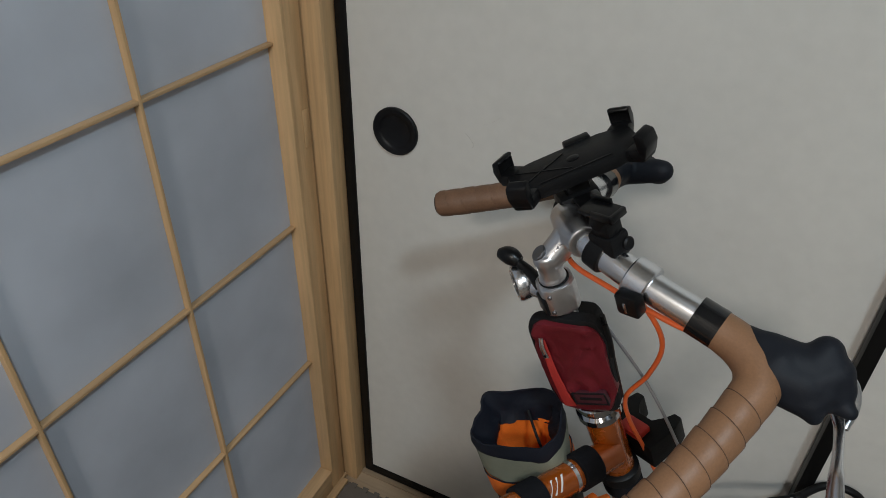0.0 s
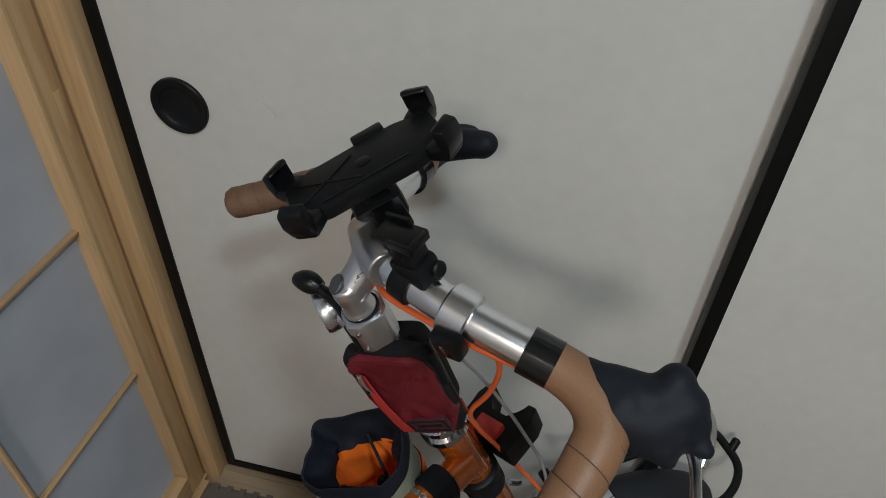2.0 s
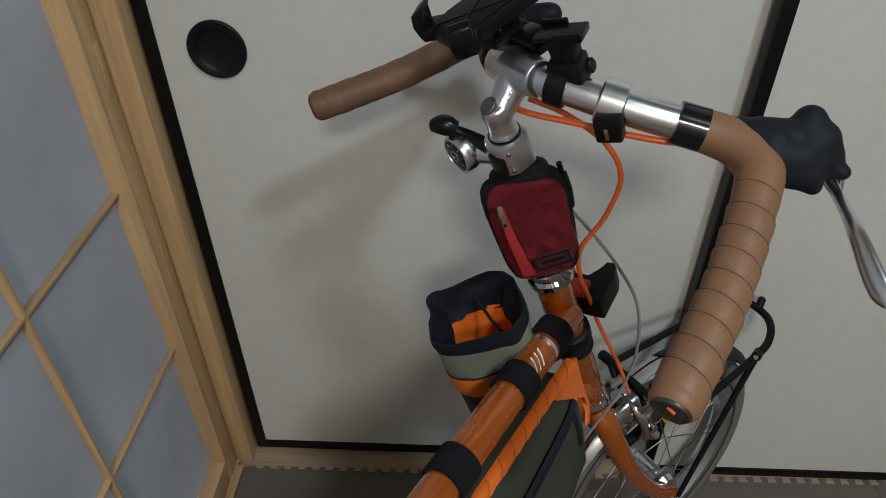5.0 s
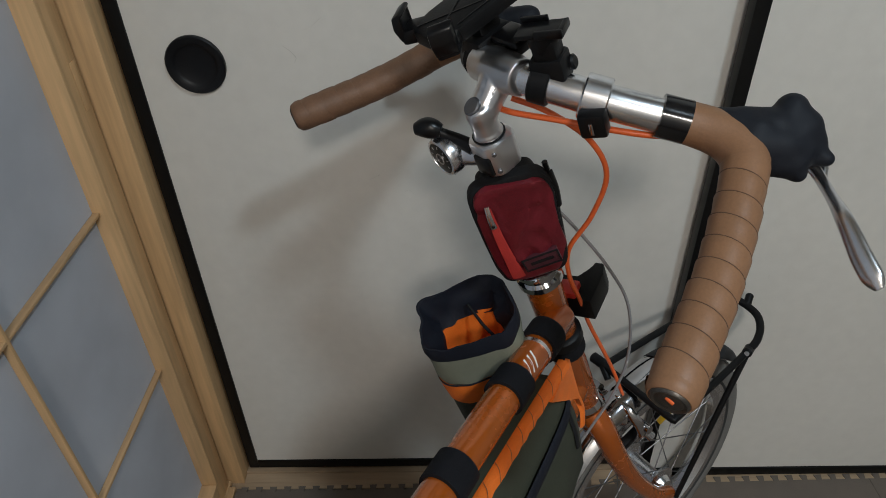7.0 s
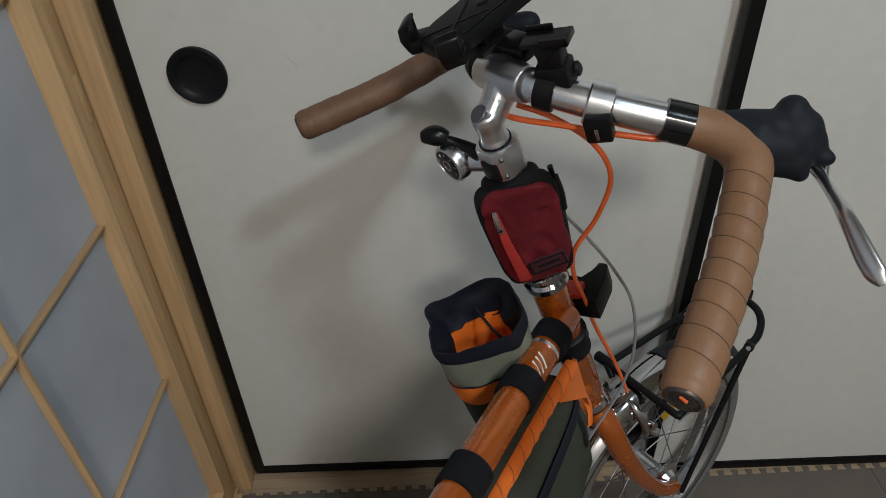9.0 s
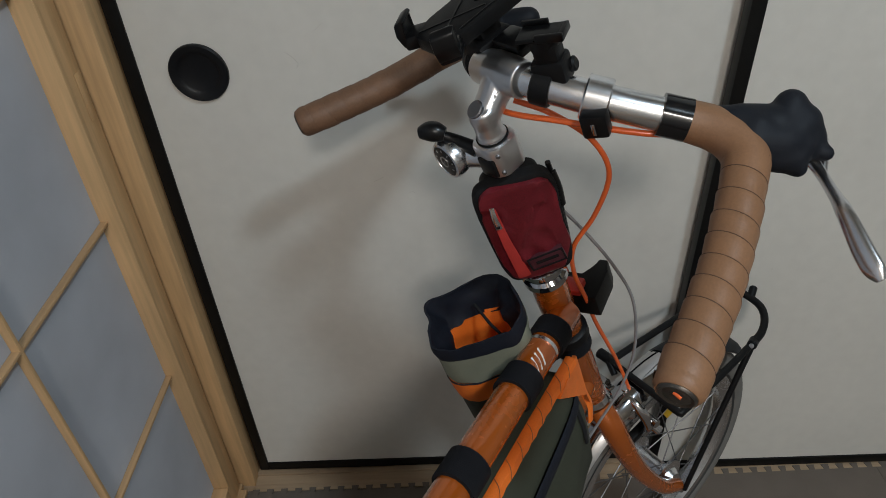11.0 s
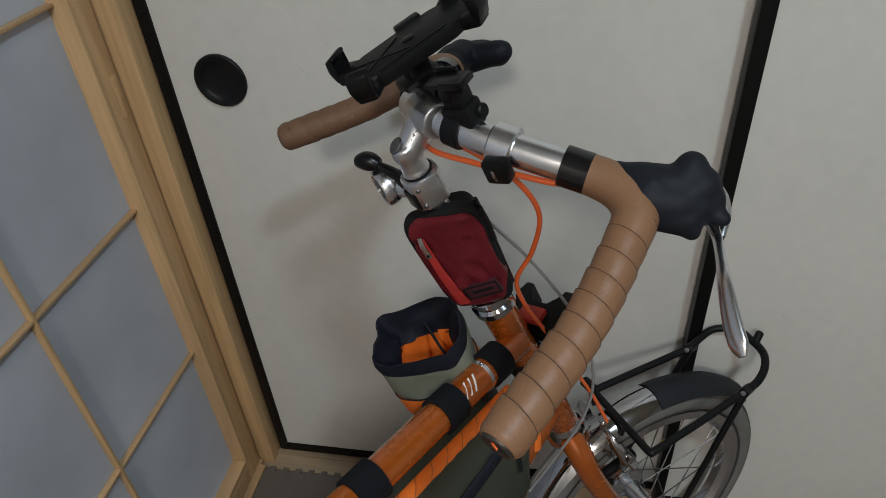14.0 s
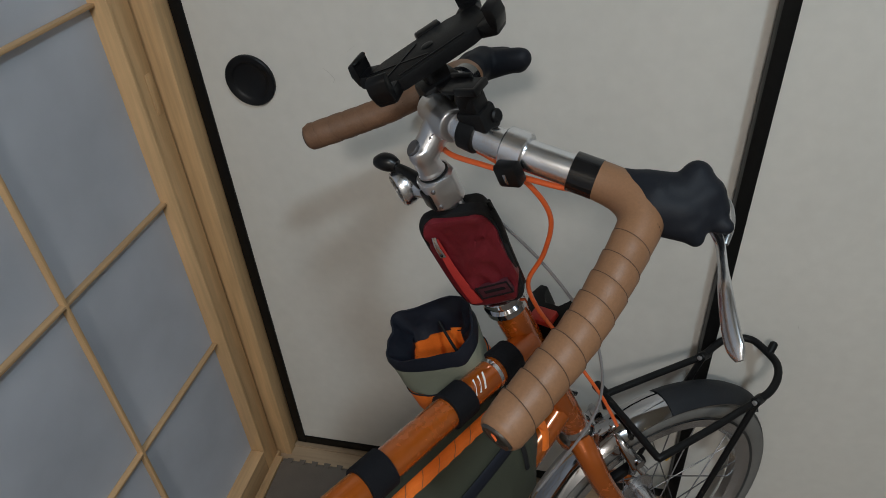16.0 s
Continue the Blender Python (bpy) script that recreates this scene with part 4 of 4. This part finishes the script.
part("bag_body", soft_block(0.054, 0.032, 0.116, 0.01, 0.01, 0.002, 0.0008, 0, 0.10), M["black_cloth"], red, "black nylon sides and zip", RB @ pose(0.000, 0.002, -0.004))
part("bag_rim", soft_block(0.069, 0.013, 0.131, 0.01, 0.01, 0.001, 0.0010, 2, 0.10), M["black_cloth"], red, "black piping round the front", RB @ pose(0.001, -0.013, 0.000))
part("bag_front", soft_block(0.0640, 0.014, 0.123, 0.01, 0.01, 0.005, 0.0050, 5, 0.10), M["red_cloth"], red, "creased burgundy front panel", RB @ pose(0.0018, -0.0165, 0.0010))
part("pocket_zip", tube([(-0.0190, -0.0262, 0.046), (-0.0180, -0.0285, 0.008), (-0.0155, -0.0285, -0.026), (-0.0140, -0.0262, -0.050)], lambda u, th, d: 0.0026 + 0.0034 * u, n=10, flat=0.10, up=(0, 1, 0)), M["red_zip"], red, "bright red pocket zip", RB)
pull = part("zip_pull", tube([(-0.0190, -0.0275, 0.050), (-0.0195, -0.0300, 0.040), (-0.0190, -0.0300, 0.026)], lambda u, th, d: 0.0019 + 0.0008 * u, n=12, flat=0.4, up=(0, 1, 0), step=0.002), M["alloy"], red, "small metal zip pull", RB)
part("pull_hole", rod(bmesh.new(), (-0.0190, -0.0306, 0.0295), (-0.0190, -0.0318, 0.0295), 0.0014, n=12), M["plastic"], pull, "", RB)
RP = RB @ pose(0.010, 0, -0.031, 0, -7, 0)
patch = part("logo_patch", one_box(-0.0165, 0.0165, -0.0295, -0.0240, -0.0085, 0.0085, 0.0006), M["red_dark"], red, "dark burgundy sewn patch", RP)
for x0, x1, z0, z1 in ((-0.0165, 0.0165, 0.0070, 0.0085), (-0.0165, 0.0165, -0.0085, -0.0070), (-0.0165, -0.0150, -0.0070, 0.0070), (0.0150, 0.0165, -0.0070, 0.0070)):
    part("patch_border", one_box(x0, x1, -0.0302, -0.0292, z0, z1), M["black_cloth"], patch, "", RP)
part("patch_bar", one_box(-0.010, 0.011, -0.0300, -0.0292, -0.0016, 0.0020), M["black_cloth"], patch, "faint line of lettering", RP)
part("side_zip", tube([(0.0345, -0.008, 0.062), (0.0355, -0.010, 0.035), (0.0345, -0.011, 0.0), (0.032, -0.009, -0.05)], 0.0024, n=8), M["plastic"], red, "black side zip", RB)
part("side_pull", tube([(0.0370, -0.014, 0.056), (0.0385, -0.016, 0.038), (0.0375, -0.017, 0.018)], 0.0026, n=8, flat=0.5), M["plastic"], red, "black zip cord", RB)


def loft(rings_pts, close=True, cap0=False, cap1=False):
    bm = bmesh.new()
    rings = [[bm.verts.new(p) for p in r] for r in rings_pts]
    n = len(rings[0])
    for a, b in zip(rings, rings[1:]):
        for k in range(n if close else n - 1):
            bm.faces.new((a[k], a[(k + 1) % n], b[(k + 1) % n], b[k]))
    if cap0:
        bm.faces.new(rings[0][::-1])
    if cap1:
        bm.faces.new(rings[-1])
    return bm


# open pouch beside the head tube
pouch = thing("handlebar_pouch", (0.47, -0.27, 0.55), "open olive canvas drawstring pouch with orange lining", "pouch")
PC = Matrix.Translation((0.4310, -0.3060, 0.6865)) @ Matrix((V(0.955, 0.20, 0.22).normalized(), AXIS.cross(V(0.955, 0.20, 0.22)).normalized(), AXIS)).transposed().to_4x4()


def pouch_ring(z, s, wob=0.0016, n=64, lift=0.0, sq=3.6):
    out = []
    for k in range(n):
        th = 2 * math.pi * k / n
        c, q = math.cos(th), math.sin(th)
        e = 2 / sq
        v = V(abs(c) ** e * math.copysign(1, c) * 0.0465 * s, abs(q) ** e * math.copysign(1, q) * 0.0370 * s, z)
        corner = 1 + 0.025 * math.cos(5 * th + 0.6) * max(0.0, min(1.0, (z + 0.06) / 0.05))
        v.x, v.y = v.x * corner, v.y * corner
        v.z += lift * (0.5 + 0.5 * q) + 0.0022 * math.sin(3 * th + 1.0) * (lift > 0)
        v += noise.noise_vector(v * 34) * wob * 1.5 + noise.noise_vector(v * 85) * wob * 0.7
        out.append(v)
    return out


LIFT = 0.005
part("pouch_body", loft([pouch_ring(z, s) for z, s in ((-0.165, 0.80), (-0.16, 0.90), (-0.14, 0.95), (-0.10, 0.97), (-0.082, 0.985), (-0.074, 0.99))], cap0=True), M["olive"], pouch, "dark olive canvas body", PC)
part("orange_band", loft([pouch_ring(z, s, 0.0012) for z, s in ((-0.0755, 0.98), (-0.0750, 1.012), (-0.060, 1.018), (-0.0465, 1.016), (-0.0460, 0.985))]), M["orange_cloth"], pouch, "orange webbing band", PC)
part("pouch_collar", loft([pouch_ring(z, s, 0.0018, 48, l) for z, s, l in ((-0.0455, 0.99, 0), (-0.036, 1.005, 0.0), (-0.024, 1.0, 0.002), (-0.014, 1.012, 0.005), (-0.006, 1.015, LIFT))]), M["olive_light"], pouch, "light olive collar", PC)
part("navy_rim", loft([pouch_ring(z, s, w, 48, l) for z, s, l, w in ((-0.008, 1.00, LIFT, 0.0018), (-0.004, 1.02, LIFT, 0.002), (0.004, 1.025, LIFT, 0.0024), (0.0115, 1.01, LIFT, 0.0026), (0.0112, 0.965, LIFT, 0.0028), (0.003, 0.92, LIFT, 0.004), (-0.006, 0.84, 0.006, 0.006), (-0.014, 0.74, 0.006, 0.008), (-0.020, 0.64, 0.004, 0.009), (-0.025, 0.60, 0.004, 0.009))]), M["navy"], pouch, "navy lining folded over the rim", PC)
part("orange_lining", loft([pouch_ring(z, s, w, 48, 0.004) for z, s, w in ((-0.023, 0.65, 0.007), (-0.034, 0.70, 0.007), (-0.06, 0.64, 0.007), (-0.085, 0.5, 0.006), (-0.09, 0.1, 0.002))], cap1=True), M["orange_cloth"], pouch, "crumpled orange inside", PC)
part("band_seam", loft([pouch_ring(z, s, 0.0012) for z, s in ((-0.0470, 1.004), (-0.0466, 1.026), (-0.0452, 1.026), (-0.0448, 1.004))]), M["navy"], pouch, "dark piping above the orange band", PC)
part("drawcord", tube([PC.inverted() @ p for p in (PC @ V(0.004, 0.026, -0.004), PC @ V(0.012, 0.008, -0.022), PC @ V(0.020, -0.010, -0.030), PC @ V(0.012, -0.022, -0.036), PC @ V(0.002, -0.006, -0.05))], 0.0016, n=8), M["black_cloth"], pouch, "thin black drawcord", PC)

bm = bmesh.new()
bmesh.ops.create_icosphere(bm, subdivisions=2, radius=0.0065, matrix=Matrix.Translation((0.014, -0.008, -0.034)))
part("cord_toggle", bm, M["plastic_matt"], pouch, "black cord toggle", PC)

# frame bag under the top tube
fbag = thing("frame_bag", tt(0.2) + V(0.0, 0, -0.25), "dark olive canvas frame bag with orange quilted edge", "frame bag")
DOWN = (-AXIS - TT_DIR * (-AXIS).dot(TT_DIR)).normalized()
SIDE = TT_DIR.cross(DOWN).normalized()
SIDE = SIDE if SIDE.x > 0 else -SIDE
bp = lambda s, o, d: tt(s) + SIDE * o + DOWN * d
rows = []
for k in range(24):
    s = -0.006 + 0.52 * (k / 23) ** 1.3
    top = 0.018 + 0.045 * max(0, 1 - s / 0.035) if s < 0.035 else 0.018
    bot = 0.135 + 0.20 * min(1, max(0, s) / 0.45)
    if s < 0.02:
        bot = 0.125
    w = 0.033 * min(1, 0.45 + (s + 0.006) / 0.06)
    sec = [(-w * 0.5, top), (w * 0.5, top), (w * 0.68, top + 0.010), (w * 1.1, (top + bot) / 2), (w * 1.15, bot - 0.014), (w * 0.8, bot), (-w * 0.8, bot), (-w * 1.15, bot - 0.014), (-w * 1.1, (top + bot) / 2), (-w * 0.72, top + 0.016)]
    rows.append([bp(s, o, d) + noise.noise_vector(bp(s, o, d) * 25) * 0.0016 for o, d in sec])
part("bag_body", loft(rows, cap0=True, cap1=True), M["olive"], fbag, "dark olive canvas")
rows = []
for k in range(60):
    s = 0.012 + 0.5 * k / 59
    puff = 0.0022 * abs(math.sin(s * 150 + 0.8 * math.sin(s * 60)))
    rows.append([bp(s, 0.0165, 0.0175), bp(s, 0.0200 + puff * 0.6, 0.0165), bp(s, 0.0245 + puff, 0.0185), bp(s, 0.0266 + puff * 0.6, 0.0245), bp(s, 0.0245, 0.0270), bp(s, 0.0165, 0.026)])
part("orange_edge", loft(rows, cap0=True, cap1=True), M["orange_cloth"], fbag, "orange quilted edge strip")
for k in range(22):
    s = 0.020 + 0.022 * k
    part("quilt_stitch", tube([bp(s, 0.0170, 0.0160), bp(s + 0.007, 0.0252, 0.0165), bp(s + 0.014, 0.0285, 0.0235)], 0.0003, n=6, step=0.003), M["tape_dark_brown"], fbag, "brown quilting stitch")
part("bag_zip", tube([bp(0.015, 0.0205, 0.055), bp(0.05, 0.0325, 0.062), bp(0.2, 0.0335, 0.083), bp(0.36, 0.0335, 0.10), bp(0.5, 0.0335, 0.11)], 0.0085, n=10, flat=0.3, up=SIDE), M["navy"], fbag, "dark navy zip")
part("zip_tab", tube([bp(0.035, 0.0300, 0.060), bp(0.038, 0.037, 0.082), bp(0.040, 0.039, 0.102)], 0.0036, n=8, flat=0.4, up=SIDE), M["black_cloth"], fbag, "black zip tab")
rows = [[bp(0.062, 0.0265, 0.026), bp(0.010, 0.0205, 0.022), bp(-0.016, 0.010, 0.040), bp(-0.016, 0.018, 0.105), bp(0.010, 0.0275, 0.066)],
        [p + SIDE * 0.0025 for p in (bp(0.062, 0.0275, 0.026), bp(0.010, 0.0225, 0.022), bp(-0.016, 0.012, 0.040), bp(-0.016, 0.020, 0.105), bp(0.010, 0.0295, 0.066))]]
part("front_flap", loft(rows, cap0=True, cap1=True), M["orange_cloth"], fbag, "orange nylon front corner")
part("front_tab", tube([bp(-0.012, 0.018, 0.085), bp(-0.014, 0.022, 0.105), bp(-0.010, 0.022, 0.125)], 0.006, n=8, flat=0.35, up=SIDE), M["orange_cloth"], fbag, "orange pull tab")


def strap_on_tube(s, half, r=0.0195):
    rows = []
    for u in (-1, -0.97, 0.97, 1):
        rr = r if abs(u) < 0.99 else r - 0.0025
        rows.append([tt(s + u * half) + (SIDE * math.cos(a) + DOWN * math.sin(a) * 1.03) * rr + noise.noise_vector(tt(s) * 90 + V(a, u, 0)) * 0.0004 for a in [2 * math.pi * k / 36 for k in range(36)]])
    return loft(rows, cap0=True, cap1=True)


for s, hf in ((0.008, 0.013), (0.082, 0.014), (0.193, 0.015)):
    part("tube_strap", strap_on_tube(s, hf), M["velcro"], fbag, "black hook-and-loop strap round the top tube")
part("head_strap", lathe(bmesh.new(), [(0.0188, -0.322), (0.0215, -0.321), (0.0215, -0.300), (0.0188, -0.299)], 32), M["velcro"], fbag, "black strap round the head tube", FR_AT(0.31))
part("tube_band", strap_on_tube(0.0285, 0.0024, 0.0171), M["alloy"], bike, "thin silver band")
# white print on the top tube: plain slanted bars
UPS = (-DOWN * 0.55 + SIDE * 0.83).normalized()
for k, (ds, w) in enumerate(((0.044, 0.004), (0.051, 0.004), (0.058, 0.004))):
    rows = []
    for r in (0.0164, 0.0169):
        ring = []
        for a, sh in ((-72, 0.0), (-46, 0.0045), (-20, 0.009)):
            d = SIDE * math.cos(radians(a)) + DOWN * math.sin(radians(a))
            ring.append(tt(ds + sh - w / 2 * 0.6) + d * r)
        for a, sh in ((-20, 0.009), (-46, 0.0045), (-72, 0.0)):
            d = SIDE * math.cos(radians(a)) + DOWN * math.sin(radians(a))
            ring.append(tt(ds + sh + w / 2 * 0.6) + d * r)
        rows.append(ring)
    part("print_bar", loft(rows, cap0=True, cap1=True), M["white_mark"], bike, "white print on the top tube")

# centre stand under the frame
stand = part("centre_stand", rod(bmesh.new(), D1 + V(0, 0, 0.02), D1 + V(0.0, 0.0, -0.03), 0.02, n=16), M["alloy_satin"], bike, "alloy two-legged centre stand")
for s in (-1, 1):
    part("stand_leg", tube([D1 + V(0, 0, -0.02), D1 + F_RIGHT * 0.06 * s + V(0.02, 0.04, -0.15), V((D1 + F_RIGHT * 0.11 * s).x + 0.03, (D1 + F_RIGHT * 0.11 * s).y + 0.06, 0.006)], 0.007, n=10), M["alloy_satin"], stand)

# the bicycle and all it carries, set down where it stands
PLACE = Matrix(((0.9996, 0.0273, -0.0067, 0.0011), (-0.0273, 0.9996, -0.0016, 0.0010), (0.0066, 0.0017, 1.0, 0.0065), (0, 0, 0, 1)))
for ob in (bike, br, holder, bracket, bell, red, pouch, fbag):
    ob.matrix_basis = PLACE @ ob.matrix_basis

# ceiling lamp that lights the room
for (lx, ly), size, watts, tint in LAMPS:
    cl = thing("ceiling_lamp", (lx, ly, 2.40), "round white ceiling lamp, switched on", "ceiling lamp", "ceiling lamps")
    r = size / 2
    part("lamp_body", lathe(bmesh.new(), [(0.05, 0.115), (r, 0.10), (r + 0.03, 0.04), (r + 0.01, 0.032), (r - 0.01, 0.045), (0.05, 0.05)], 40), M["lamp_glass"], cl, "", pose(lx, ly, 2.285))

# faint hair-like scuffs on the sliding doors
for x, z, y, pts in ((0.214, 0.846, 0.0027, [(-0.012, 0.008), (-0.004, 0.002), (0.003, -0.008), (0.0, -0.013)]), (0.242, 0.878, 0.0027, [(-0.012, -0.006), (0.0, 0.0), (0.010, 0.008)]),
                     (0.345, 0.640, 0.0027, [(-0.006, 0.003), (0.0, 0.006), (0.006, 0.0)]), (0.300, 0.667, 0.0027, [(-0.008, -0.003), (0.006, 0.004)]), (0.87, 0.50, -0.0243, [(0.0, 0.004), (0.001, -0.003)]), (0.56, 0.80, 0.0027, [(0, 0.003), (0.002, -0.003)])):
    line = [(x + u, y, z + w) for u, w in pts]
    tagged(part("scuff_mark", tube(line, 0.00022, n=6, step=0.003), M["grime"]), "thin grey hair-like scuff on the paper door", "scuff", "scuffs on the paper doors")
